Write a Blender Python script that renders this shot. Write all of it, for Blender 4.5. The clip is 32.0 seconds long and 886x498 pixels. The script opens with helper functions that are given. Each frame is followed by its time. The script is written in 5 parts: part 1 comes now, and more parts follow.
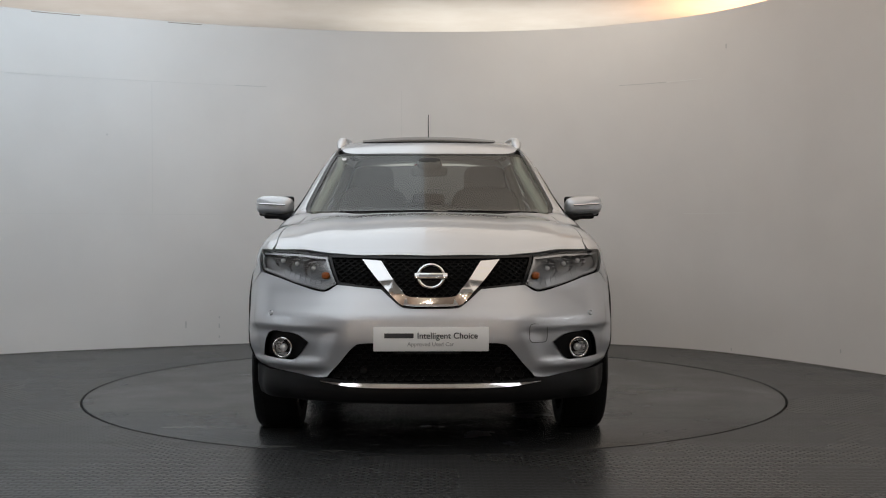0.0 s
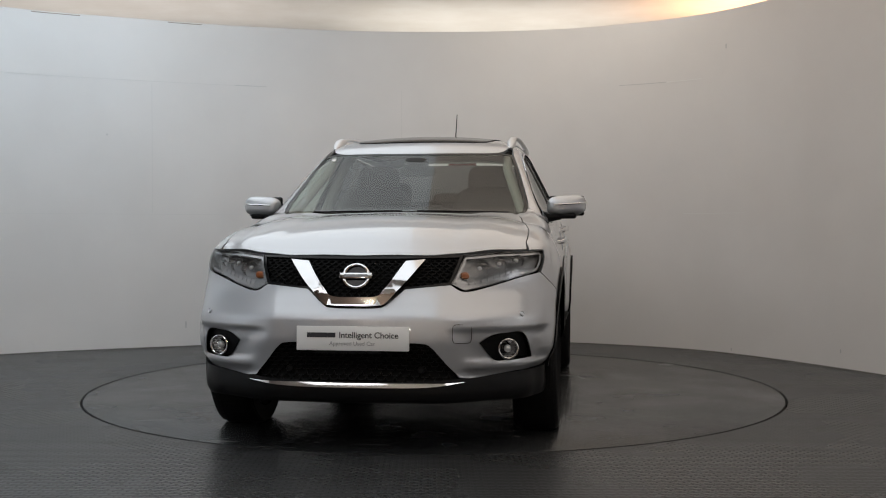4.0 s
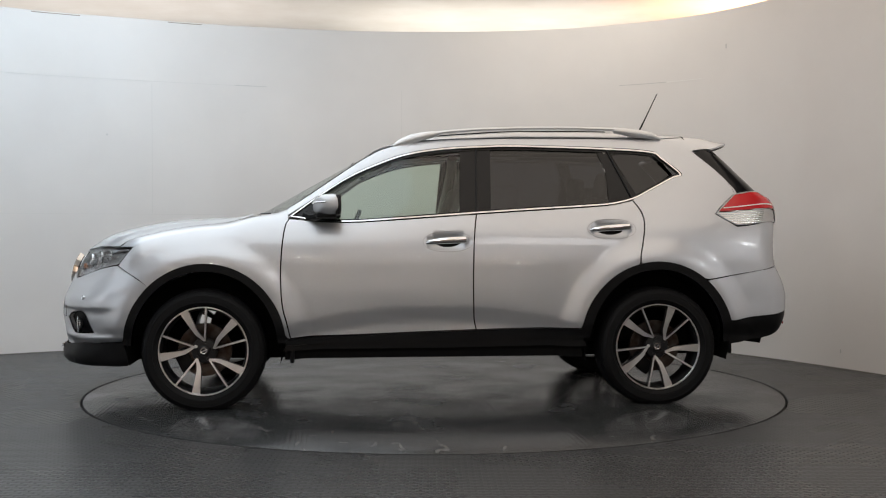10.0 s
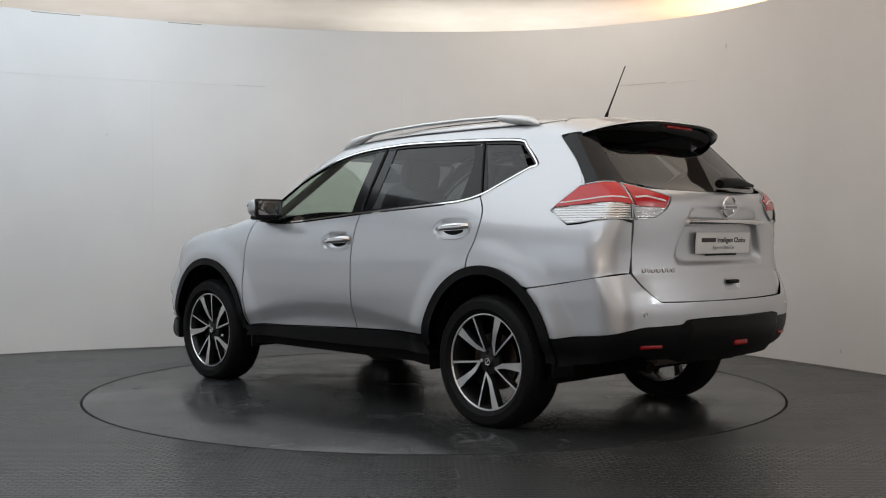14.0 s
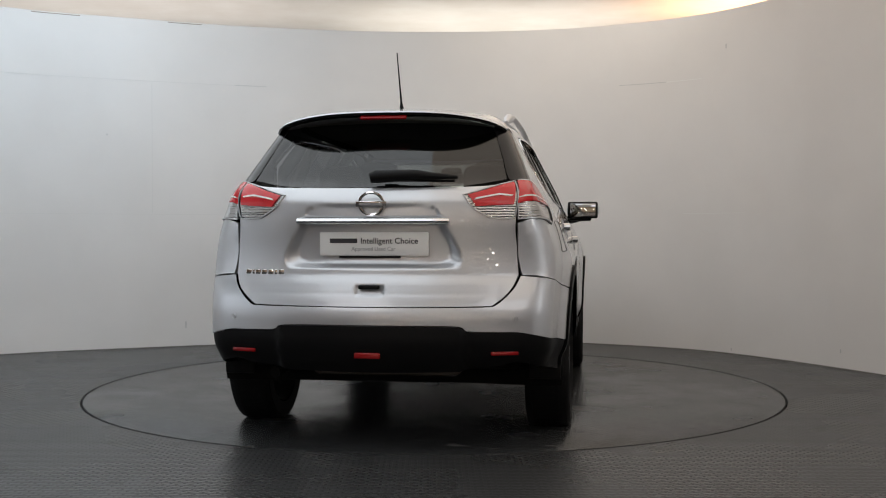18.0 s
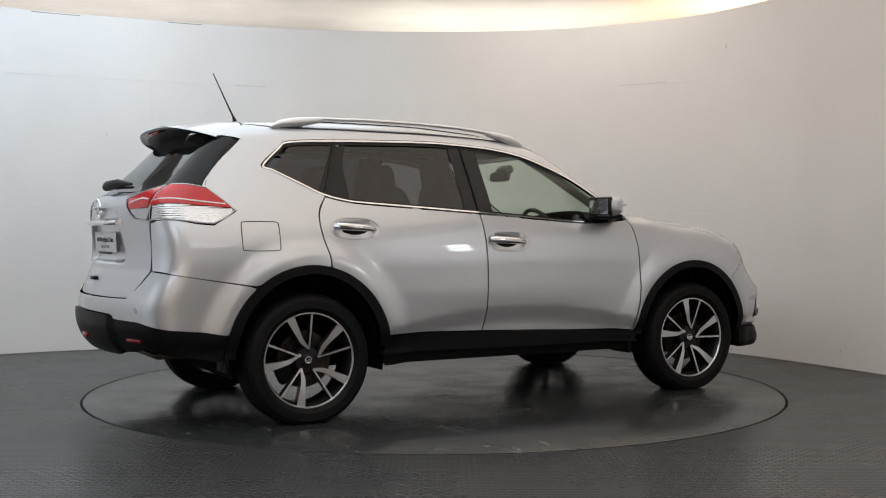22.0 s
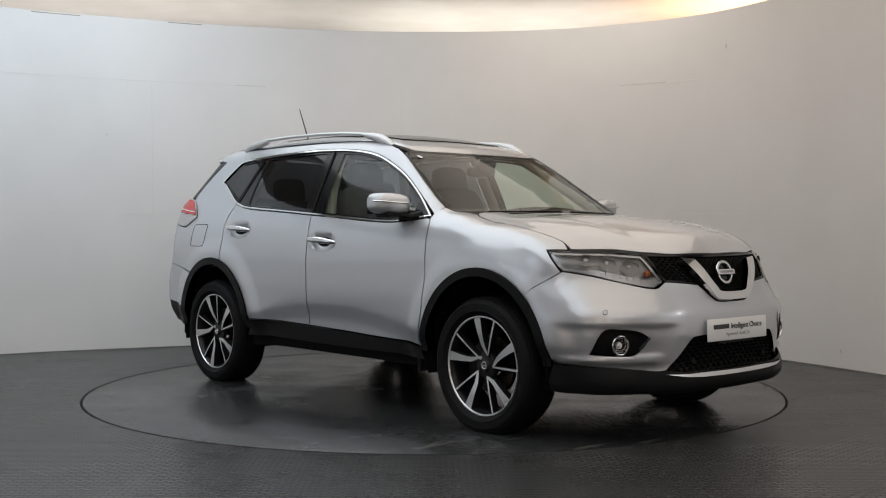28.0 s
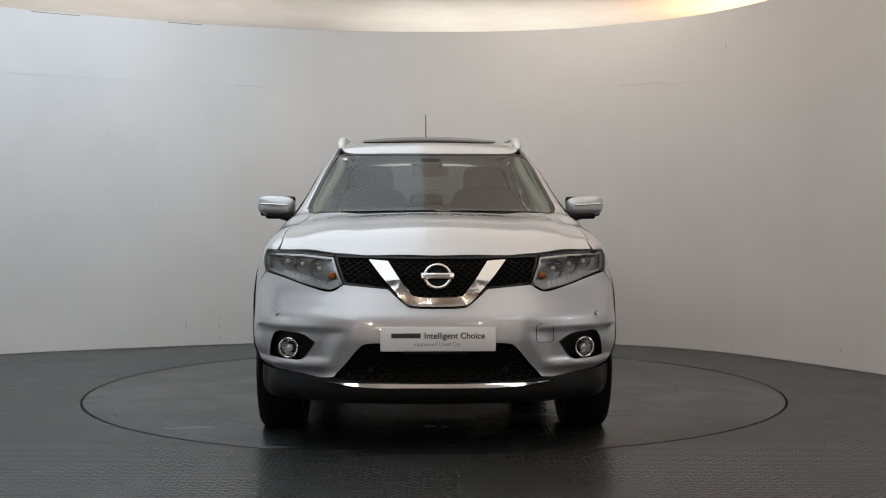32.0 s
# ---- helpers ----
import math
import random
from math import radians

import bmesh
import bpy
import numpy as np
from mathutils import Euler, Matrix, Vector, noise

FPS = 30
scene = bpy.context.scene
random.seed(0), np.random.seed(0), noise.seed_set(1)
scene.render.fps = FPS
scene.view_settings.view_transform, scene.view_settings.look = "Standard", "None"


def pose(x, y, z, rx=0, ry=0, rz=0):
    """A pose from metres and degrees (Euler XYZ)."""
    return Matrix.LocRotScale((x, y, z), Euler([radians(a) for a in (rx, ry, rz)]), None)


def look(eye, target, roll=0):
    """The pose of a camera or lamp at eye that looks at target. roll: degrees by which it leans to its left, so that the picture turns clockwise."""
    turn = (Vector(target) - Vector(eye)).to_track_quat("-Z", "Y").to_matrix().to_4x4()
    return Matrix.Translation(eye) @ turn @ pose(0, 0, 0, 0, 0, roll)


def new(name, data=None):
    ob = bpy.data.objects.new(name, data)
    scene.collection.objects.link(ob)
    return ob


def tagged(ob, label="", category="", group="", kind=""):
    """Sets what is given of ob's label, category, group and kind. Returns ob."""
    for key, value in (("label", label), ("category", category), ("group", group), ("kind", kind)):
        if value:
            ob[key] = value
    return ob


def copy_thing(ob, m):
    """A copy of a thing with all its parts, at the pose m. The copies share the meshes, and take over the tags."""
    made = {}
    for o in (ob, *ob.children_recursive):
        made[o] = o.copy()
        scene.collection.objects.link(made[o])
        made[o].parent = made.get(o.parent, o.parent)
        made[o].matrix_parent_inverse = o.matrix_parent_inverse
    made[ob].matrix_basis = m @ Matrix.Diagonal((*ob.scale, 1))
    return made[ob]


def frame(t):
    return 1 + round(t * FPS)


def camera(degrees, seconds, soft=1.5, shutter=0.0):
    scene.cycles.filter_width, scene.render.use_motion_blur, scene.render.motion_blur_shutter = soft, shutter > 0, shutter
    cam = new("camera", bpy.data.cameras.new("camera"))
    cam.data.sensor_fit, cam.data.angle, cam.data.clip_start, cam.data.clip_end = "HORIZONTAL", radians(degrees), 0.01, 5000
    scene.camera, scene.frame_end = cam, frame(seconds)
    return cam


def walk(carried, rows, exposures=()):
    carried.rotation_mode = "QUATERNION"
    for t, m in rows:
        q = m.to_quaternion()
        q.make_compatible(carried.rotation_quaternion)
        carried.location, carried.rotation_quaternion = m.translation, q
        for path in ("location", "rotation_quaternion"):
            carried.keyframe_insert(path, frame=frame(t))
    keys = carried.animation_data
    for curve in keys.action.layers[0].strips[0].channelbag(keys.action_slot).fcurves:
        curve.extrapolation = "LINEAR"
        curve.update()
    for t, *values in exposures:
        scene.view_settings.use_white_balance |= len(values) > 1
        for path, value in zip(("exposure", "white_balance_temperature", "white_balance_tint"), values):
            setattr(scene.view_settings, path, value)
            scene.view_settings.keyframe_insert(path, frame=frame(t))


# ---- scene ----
import functools

from mathutils.geometry import delaunay_2d_cdt

# The camera stands still on a stand before the turntable.
cam = camera(44.06, 32.0, soft=1.1)
EYE = Vector((0.0, -7.373, 1.039))
AIM = EYE + Vector((math.sin(0.00746), math.cos(0.00746), math.tan(-0.01494)))
walk(cam, [(0.0, look(EYE, AIM)), (32.0, look(EYE, AIM))],
     exposures=[(0.0, -0.12), (3.0, -0.12), (6.0, -0.04), (7.0, 0.14), (8.0, 0.24), (9.0, 0.28), (10.4, 0.28), (11.0, 0.16), (12.0, 0.10), (14.0, 0.10), (18.0, 0.08), (19.0, 0.17), (20.0, 0.26), (22.0, 0.31), (24.0, 0.24),
                (25.0, 0.22), (28.0, 0.11), (30.0, 0.08), (31.0, 0.06), (32.0, 0.0)])

# ---- world and light ----
world = bpy.data.worlds.new("world")
scene.world = world
world.use_nodes = True
world.node_tree.nodes["Background"].inputs[0].default_value = (0.9, 0.95, 1.0, 1)
world.node_tree.nodes["Background"].inputs[1].default_value = 0.006


def area_lamp(name, eye, target, sx, sy, power, colour):
    data = bpy.data.lights.new(name, "AREA")
    data.shape, data.size, data.size_y = "RECTANGLE", sx, sy
    data.energy, data.color = power, colour
    ob = new(name, data)
    ob.matrix_world = look(eye, target)
    return ob


# Broad overhead fills, added out of view: cool on the left, warm right.
area_lamp("ceiling_panel_light", (-1.90, -2.0, 3.58), (-1.90, -2.0, 0), 3.6, 8.8, 124, (0.905, 0.96, 1.0))
area_lamp("ceiling_panel_light", (1.70, -2.0, 3.58), (1.70, -2.0, 0), 3.6, 8.8, 77, (1.0, 0.865, 0.735))
area_lamp("wall_washer", (1.0, 1.9, 3.3), (1.2, 3.0, 2.3), 1.6, 0.3, 6, (1.0, 0.94, 0.84))
# Added fill lamps, out of view: they brighten the side walls for bounce.
area_lamp("side_strip_light", (-2.9, 0.3, 3.45), (-3.9, 1.8, 1.7), 2.8, 1.1, 32, (0.62, 0.82, 1.0))
area_lamp("side_strip_light", (-4.2, -3.4, 2.4), (-5.4, -3.4, 1.5), 1.0, 2.0, 34, (0.74, 0.87, 1.0))
area_lamp("side_strip_light", (3.3, -3.9, 2.5), (4.5, -3.9, 1.5), 1.0, 2.0, 24, (0.90, 0.95, 1.0))
area_lamp("cove_uplight", (0.8, 6.2, 2.65), (0.8, 6.2, 3.6), 3.6, 2.6, 50, (1.0, 0.93, 0.83))
area_lamp("cove_uplight_warm", (3.5, 4.9, 2.9), (3.5, 4.9, 3.6), 1.3, 1.5, 44, (1.0, 0.56, 0.31))
area_lamp("cove_uplight_cool", (-3.6, 5.2, 2.65), (-3.6, 5.2, 3.6), 4.2, 2.6, 38, (1.0, 0.93, 0.87))
area_lamp("hall_light", (-3.2, -8.0, 3.55), (-3.2, -8.0, 0), 2.4, 2.4, 40, (1.0, 0.97, 1.0))
area_lamp("hall_light", (3.0, -8.0, 3.55), (3.0, -8.0, 0), 2.4, 2.4, 36, (1.0, 0.98, 1.0))
area_lamp("side_softbox", (4.1, -3.3, 2.0), (0.6, -2.2, 0.7), 0.24, 0.32, 2, (0.92, 0.96, 1.0))

# ---- materials ----
def material(name, colour, rough=0.5, metal=0.0, **more):
    m = bpy.data.materials.new(name)
    m.use_nodes = True
    b = m.node_tree.nodes["Principled BSDF"]
    b.inputs["Base Color"].default_value = (*colour, 1)
    b.inputs["Roughness"].default_value = rough
    b.inputs["Metallic"].default_value = metal
    for key, value in more.items():
        b.inputs[key.replace("_", " ")].default_value = value
    return m


def mixed(m, c1, c2, scale, lo=0.35, hi=0.65, coords="Object", detail=6.0, stretch=(1, 1, 1)):
    """Breaks a material's colour up between two tones with noise of a real-world size."""
    nt = m.node_tree
    tc, mp = nt.nodes.new("ShaderNodeTexCoord"), nt.nodes.new("ShaderNodeMapping")
    mp.inputs["Scale"].default_value = stretch
    n, r = nt.nodes.new("ShaderNodeTexNoise"), nt.nodes.new("ShaderNodeValToRGB")
    n.inputs["Scale"].default_value, n.inputs["Detail"].default_value = scale, detail
    r.color_ramp.elements[0].position, r.color_ramp.elements[1].position = lo, hi
    r.color_ramp.elements[0].color, r.color_ramp.elements[1].color = (*c1, 1), (*c2, 1)
    nt.links.new(tc.outputs[coords], mp.inputs[0])
    nt.links.new(mp.outputs[0], n.inputs["Vector"])
    nt.links.new(n.outputs[0], r.inputs[0])
    nt.links.new(r.outputs[0], nt.nodes["Principled BSDF"].inputs["Base Color"])
    return n


def relief(m, scale, strength, distance=0.002, detail=4.0, coords="Object"):
    nt = m.node_tree
    tc, n, b = (nt.nodes.new("ShaderNode" + k) for k in ("TexCoord", "TexNoise", "Bump"))
    n.inputs["Scale"].default_value, n.inputs["Detail"].default_value = scale, detail
    b.inputs["Strength"].default_value, b.inputs["Distance"].default_value = strength, distance
    nt.links.new(tc.outputs[coords], n.inputs["Vector"])
    nt.links.new(n.outputs[0], b.inputs["Height"])
    nt.links.new(b.outputs[0], nt.nodes["Principled BSDF"].inputs["Normal"])


WALL = material("wall_paint", (0.73, 0.705, 0.685), 0.55)
mixed(WALL, (0.71, 0.685, 0.665), (0.75, 0.725, 0.705), 1.3)
relief(WALL, 90, 0.05)
CEIL = material("ceiling_paint", (0.78, 0.77, 0.75), 0.7)
mixed(CEIL, (0.74, 0.72, 0.69), (0.80, 0.79, 0.77), 2.0)
HALL = material("hall_brown", (0.34, 0.25, 0.185), 0.7)
mixed(HALL, (0.28, 0.20, 0.145), (0.38, 0.28, 0.21), 0.8)
JOINT = material("joint_filler", (0.55, 0.54, 0.53), 0.6)
MARK = material("scuff_mark", (0.18, 0.17, 0.16), 0.7)


def floor_material(name, scuffed):
    """Dark studded rubber sheet: rows of small raised bars, worn gloss, dull smears."""
    m = material(name, (0.026, 0.027, 0.028), 0.3)
    nt = m.node_tree
    p = nt.nodes["Principled BSDF"]
    p.inputs["Specular IOR Level"].default_value = 0.42
    tc = nt.nodes.new("ShaderNodeTexCoord")
    # the disc's colour is darkened to deepen the shade under the car
    shade = 0.72 if scuffed else 1.0
    mixed(m, (0.028 * shade, 0.0295 * shade, 0.031 * shade), (0.047 * shade, 0.049 * shade, 0.051 * shade), 1.1, 0.3, 0.7)
    rough, ramp = nt.nodes.new("ShaderNodeTexNoise"), nt.nodes.new("ShaderNodeMapRange")
    rough.inputs["Scale"].default_value, rough.inputs["Detail"].default_value = (2.2 if scuffed else 1.4), 7
    ramp.inputs[1].default_value, ramp.inputs[2].default_value = 0.35, 0.7
    ramp.inputs[3].default_value, ramp.inputs[4].default_value = (0.17, 0.30) if scuffed else (0.22, 0.33)
    nt.links.new(tc.outputs["Object"], rough.inputs["Vector"])
    nt.links.new(rough.outputs[0], ramp.inputs[0])
    nt.links.new(ramp.outputs[0], p.inputs["Roughness"])
    if scuffed:                        # dull pale smears left by tyres and water
        smear, sr, mixn, mp = (nt.nodes.new("ShaderNode" + k) for k in ("TexNoise", "ValToRGB", "MixRGB", "Mapping"))
        mp.inputs["Scale"].default_value, mp.inputs["Rotation"].default_value = (1.0, 3.6, 1.0), (0, 0, 0.6)
        smear.inputs["Scale"].default_value, smear.inputs["Detail"].default_value, smear.inputs["Distortion"].default_value = 3.4, 5, 1.0
        sr.color_ramp.elements[0].position, sr.color_ramp.elements[1].position = 0.645, 0.675
        base = p.inputs["Base Color"].links[0].from_socket
        mixn.inputs[2].default_value = (0.085, 0.083, 0.080, 1)
        nt.links.new(tc.outputs["Object"], mp.inputs[0])
        nt.links.new(mp.outputs[0], smear.inputs["Vector"])
        nt.links.new(smear.outputs[0], sr.inputs[0])
        nt.links.new(sr.outputs[0], mixn.inputs[0])
        nt.links.new(base, mixn.inputs[1])
        nt.links.new(mixn.outputs[0], p.inputs["Base Color"])
    br, bump = nt.nodes.new("ShaderNodeTexBrick"), nt.nodes.new("ShaderNodeBump")
    br.inputs["Scale"].default_value = 1.0
    br.inputs["Brick Width"].default_value, br.inputs["Row Height"].default_value = 0.056, 0.028
    br.inputs["Mortar Size"].default_value, br.inputs["Mortar Smooth"].default_value = 0.008, 0.5
    br.inputs["Color1"].default_value = br.inputs["Color2"].default_value = (1, 1, 1, 1)
    br.inputs["Mortar"].default_value = (0, 0, 0, 1)
    bump.inputs["Strength"].default_value, bump.inputs["Distance"].default_value = (0.20 if scuffed else 0.9), 0.004
    nt.links.new(tc.outputs["Object"], br.inputs["Vector"])
    nt.links.new(br.outputs["Color"], bump.inputs["Height"])
    groove, dull = nt.nodes.new("ShaderNodeMixRGB"), nt.nodes.new("ShaderNodeMixRGB")   # the grooves are darker and rougher than the bars
    top, gloss = p.inputs["Base Color"].links[0].from_socket, p.inputs["Roughness"].links[0].from_socket
    groove.inputs[1].default_value, dull.inputs[1].default_value = (0.022, 0.022, 0.022, 1), (0.36, 0.36, 0.36, 1)
    for node, source, target in (() if scuffed else ((groove, top, "Base Color"), (dull, gloss, "Roughness"))):
        nt.links.new(br.outputs["Color"], node.inputs[0])
        nt.links.new(source, node.inputs[2])
        nt.links.new(node.outputs[0], p.inputs[target])
    nt.links.new(bump.outputs[0], p.inputs["Normal"])
    return m


FLOOR = floor_material("floor_rubber", False)
DISC = floor_material("turntable_rubber", True)
GAP = material("gap_black", (0.01, 0.01, 0.01), 0.8)

PAINT = material("silver_paint", (0.57, 0.585, 0.615), 0.41, 0.77, Coat_Weight=1.0, Coat_Roughness=0.02, Coat_IOR=1.62)
relief(PAINT, 900, 0.03, 0.0005)
PLASTIC = material("black_plastic", (0.007, 0.007, 0.0075), 0.42, Specular_IOR_Level=0.12)
relief(PLASTIC, 600, 0.12, 0.0006)
GLOSSBLACK = material("gloss_black", (0.006, 0.006, 0.007), 0.12, Specular_IOR_Level=0.3)
UNDERGREY = material("satin_grey", (0.17, 0.17, 0.175), 0.4)
INNER = material("inner_black", (0.006, 0.006, 0.006), 0.9, Specular_IOR_Level=0.1)
CHROME = material("chrome", (0.80, 0.80, 0.81), 0.08, 1.0)
SATIN = material("satin_aluminium", (0.72, 0.72, 0.73), 0.42, 0.75)
RUBBER = material("tyre_rubber", (0.007, 0.007, 0.0075), 0.6, Specular_IOR_Level=0.14)
relief(RUBBER, 250, 0.15, 0.001)
ALLOY = material("machined_alloy", (0.74, 0.74, 0.75), 0.32, 1.0)
WHEELBLACK = material("wheel_black", (0.010, 0.010, 0.011), 0.32, Specular_IOR_Level=0.3)
DISCSTEEL = material("brake_steel", (0.30, 0.22, 0.16), 0.4, 0.9)
mixed(DISCSTEEL, (0.030, 0.016, 0.010), (0.075, 0.065, 0.06), 14)
SEAT = material("seat_cloth", (0.050, 0.044, 0.039), 0.85)
relief(SEAT, 300, 0.3, 0.002)
DASH = material("dash_plastic", (0.035, 0.034, 0.033), 0.6)
LINER = material("headliner", (0.27, 0.255, 0.23), 0.9)
WHITEPLATE = material("plate_white", (0.82, 0.82, 0.81), 0.3)
INK = material("plate_ink", (0.03, 0.03, 0.035), 0.5)
GREYINK = material("plate_grey_ink", (0.30, 0.30, 0.31), 0.5)


def glass_material(name, colour, gloss=0.045):
    """A thin pane: tinted see-through with a gloss that grows towards grazing sight."""
    m = material(name, colour, 0.0)
    nt = m.node_tree
    out = nt.nodes["Material Output"]
    tr, gl, mx, lw, pw, ma = (nt.nodes.new("ShaderNode" + k) for k in ("BsdfTransparent", "BsdfGlossy", "MixShader", "LayerWeight", "Math", "Math"))
    tr.inputs[0].default_value = (*colour, 1)
    gl.inputs["Roughness"].default_value = 0.01
    lw.inputs[0].default_value = 0.5
    pw.operation, ma.operation = "POWER", "MULTIPLY_ADD"
    pw.inputs[1].default_value = 4.5
    ma.inputs[1].default_value, ma.inputs[2].default_value = 0.8, gloss
    nt.links.new(lw.outputs["Facing"], pw.inputs[0])
    nt.links.new(pw.outputs[0], ma.inputs[0])
    nt.links.new(ma.outputs[0], mx.inputs[0])
    nt.links.new(tr.outputs[0], mx.inputs[1])
    nt.links.new(gl.outputs[0], mx.inputs[2])
    nt.links.new(mx.outputs[0], out.inputs[0])
    return m


GLASS = glass_material("clear_glass", (0.76, 0.84, 0.77), 0.065)
TINT = glass_material("tinted_glass", (0.14, 0.145, 0.158), 0.062)
REARTINT = glass_material("rear_tinted_glass", (0.15, 0.155, 0.165), 0.075)
LENS = glass_material("clear_lens", (0.93, 0.94, 0.95), 0.05)
REDLENS = material("red_lens", (0.55, 0.010, 0.016), 0.22, Coat_Weight=0.4)
REFLECTOR = material("red_reflector", (0.26, 0.006, 0.008), 0.2)
AMBER = material("amber_bulb", (0.34, 0.09, 0.015), 0.25)
LAMPSILVER = material("lamp_silver", (0.52, 0.53, 0.55), 0.3, 0.45)
NETBLACK = material("net_black", (0.005, 0.005, 0.005), 0.5, Specular_IOR_Level=0.1)
BULB = material("hall_bulb", (1, 1, 1), 0.4, Emission_Color=(1.0, 0.93, 0.82, 1), Emission_Strength=90.0)
HOUSING = material("lamp_housing", (0.42, 0.42, 0.43), 0.25, 0.7)
LAMPDARK = material("lamp_inner", (0.20, 0.20, 0.205), 0.25, 0.6)
FACETS = material("lamp_facets", (0.60, 0.59, 0.59), 0.12, 0.95)
nt = FACETS.node_tree
cells, ribs, both_of, bump, tc = (nt.nodes.new("ShaderNode" + k) for k in ("TexVoronoi", "TexWave", "Math", "Bump", "TexCoord"))
cells.inputs["Scale"].default_value, ribs.inputs["Scale"].default_value, ribs.inputs["Distortion"].default_value = 60.0, 26.0, 1.5
ribs.bands_direction = "Z"
both_of.operation, both_of.inputs[2].default_value = "MULTIPLY_ADD", 0.0
bump.inputs["Strength"].default_value, bump.inputs["Distance"].default_value = 0.35, 0.004
nt.links.new(tc.outputs["Object"], cells.inputs["Vector"])
nt.links.new(tc.outputs["Object"], ribs.inputs["Vector"])
nt.links.new(cells.outputs["Distance"], both_of.inputs[0])
both_of.inputs[1].default_value = 0.8
nt.links.new(ribs.outputs["Fac"], both_of.inputs[2])
nt.links.new(both_of.outputs[0], bump.inputs["Height"])
nt.links.new(bump.outputs[0], nt.nodes["Principled BSDF"].inputs["Normal"])

# ---- tools ----
def mesh_of(name, verts, faces, mats, smooth=False, normals=None, face_mats=None):
    me = bpy.data.meshes.new(name)
    me.from_pydata([tuple(v) for v in verts], [], [tuple(f) for f in faces])
    for m in (mats if isinstance(mats, (list, tuple)) else [mats]):
        me.materials.append(m)
    if smooth:
        me.polygons.foreach_set("use_smooth", [True] * len(me.polygons))
    if face_mats is not None:
        me.polygons.foreach_set("material_index", face_mats)
    me.update()
    if normals is not None:
        me.normals_split_custom_set_from_vertices([tuple(n) for n in normals])
    return me


def link(name, me, parent=None, label="", m=None):
    ob = new(name, me)
    if parent is not None:
        ob.parent = parent
    if m is not None:
        ob.matrix_basis = m
    return tagged(ob, label)


def part(name, bm, mat, parent, label="", smooth=True, m=None):
    me = bpy.data.meshes.new(name)
    bmesh.ops.recalc_face_normals(bm, faces=bm.faces[:])
    bm.to_mesh(me)
    bm.free()
    me.materials.append(mat)
    if smooth:
        me.polygons.foreach_set("use_smooth", [True] * len(me.polygons))
        me.set_sharp_from_angle(angle=radians(35))
    return link(name, me, parent, label, m)


def box(bm, x0, x1, y0, y1, z0, z1, bevel=0.0, m=None, seg=2):
    made = bmesh.ops.create_cube(bm, size=1)["verts"]
    bmesh.ops.scale(bm, vec=(x1 - x0, y1 - y0, z1 - z0), verts=made)
    bmesh.ops.translate(bm, vec=((x0 + x1) / 2, (y0 + y1) / 2, (z0 + z1) / 2), verts=made)
    if bevel:
        edges = list({e for v in made for e in v.link_edges})
        got = bmesh.ops.bevel(bm, geom=edges, offset=bevel, segments=seg, affect="EDGES", profile=0.5)
        made = list({v for f in got["faces"] for v in f.verts} | {v for v in made if v.is_valid})
    if m is not None:
        bmesh.ops.transform(bm, matrix=m, verts=made)
    return made


def lathe(bm, prof, n=48, axis="y"):
    """Turns a profile of (radius, offset along the axis) into a ring surface."""
    rings = []
    for i in range(n):
        a = 2 * math.pi * i / n
        ring = []
        for r, o in prof:
            c, s = r * math.cos(a), r * math.sin(a)
            ring.append(bm.verts.new((c, o, s) if axis == "y" else (c, s, o) if axis == "z" else (o, c, s)))
        rings.append(ring)
    for i in range(n):
        a, b = rings[i], rings[(i + 1) % n]
        for j in range(len(prof) - 1):
            bm.faces.new((a[j], a[j + 1], b[j + 1], b[j]))


def prism(bm, outline, y0, y1, m=None):
    """Extrudes a 2D outline (x, z) from y0 to y1."""
    a = [bm.verts.new((x, y0, z)) for x, z in outline]
    b = [bm.verts.new((x, y1, z)) for x, z in outline]
    n = len(a)
    bm.faces.new(a)
    bm.faces.new(b[::-1])
    for i in range(n):
        bm.faces.new((a[i], b[i], b[(i + 1) % n], a[(i + 1) % n]))
    if m is not None:
        bmesh.ops.transform(bm, matrix=m, verts=a + b)
    return a + b


def tube(bm, pts, radius, n=10, squash=1.0, up=(0, 0, 1)):
    pts = [Vector(p) for p in pts]
    rings = []
    for i, p in enumerate(pts):
        d = (pts[min(i + 1, len(pts) - 1)] - pts[max(i - 1, 0)]).normalized()
        s = d.cross(Vector(up)).normalized()
        u = s.cross(d).normalized()
        r = radius[i] if isinstance(radius, (list, tuple)) else radius
        rings.append([bm.verts.new(p + s * (r * math.cos(2 * math.pi * k / n)) + u * (r * squash * math.sin(2 * math.pi * k / n))) for k in range(n)])
    for a, b in zip(rings, rings[1:]):
        for k in range(n):
            bm.faces.new((a[k], a[(k + 1) % n], b[(k + 1) % n], b[k]))
    bm.faces.new(rings[0][::-1])
    bm.faces.new(rings[-1])


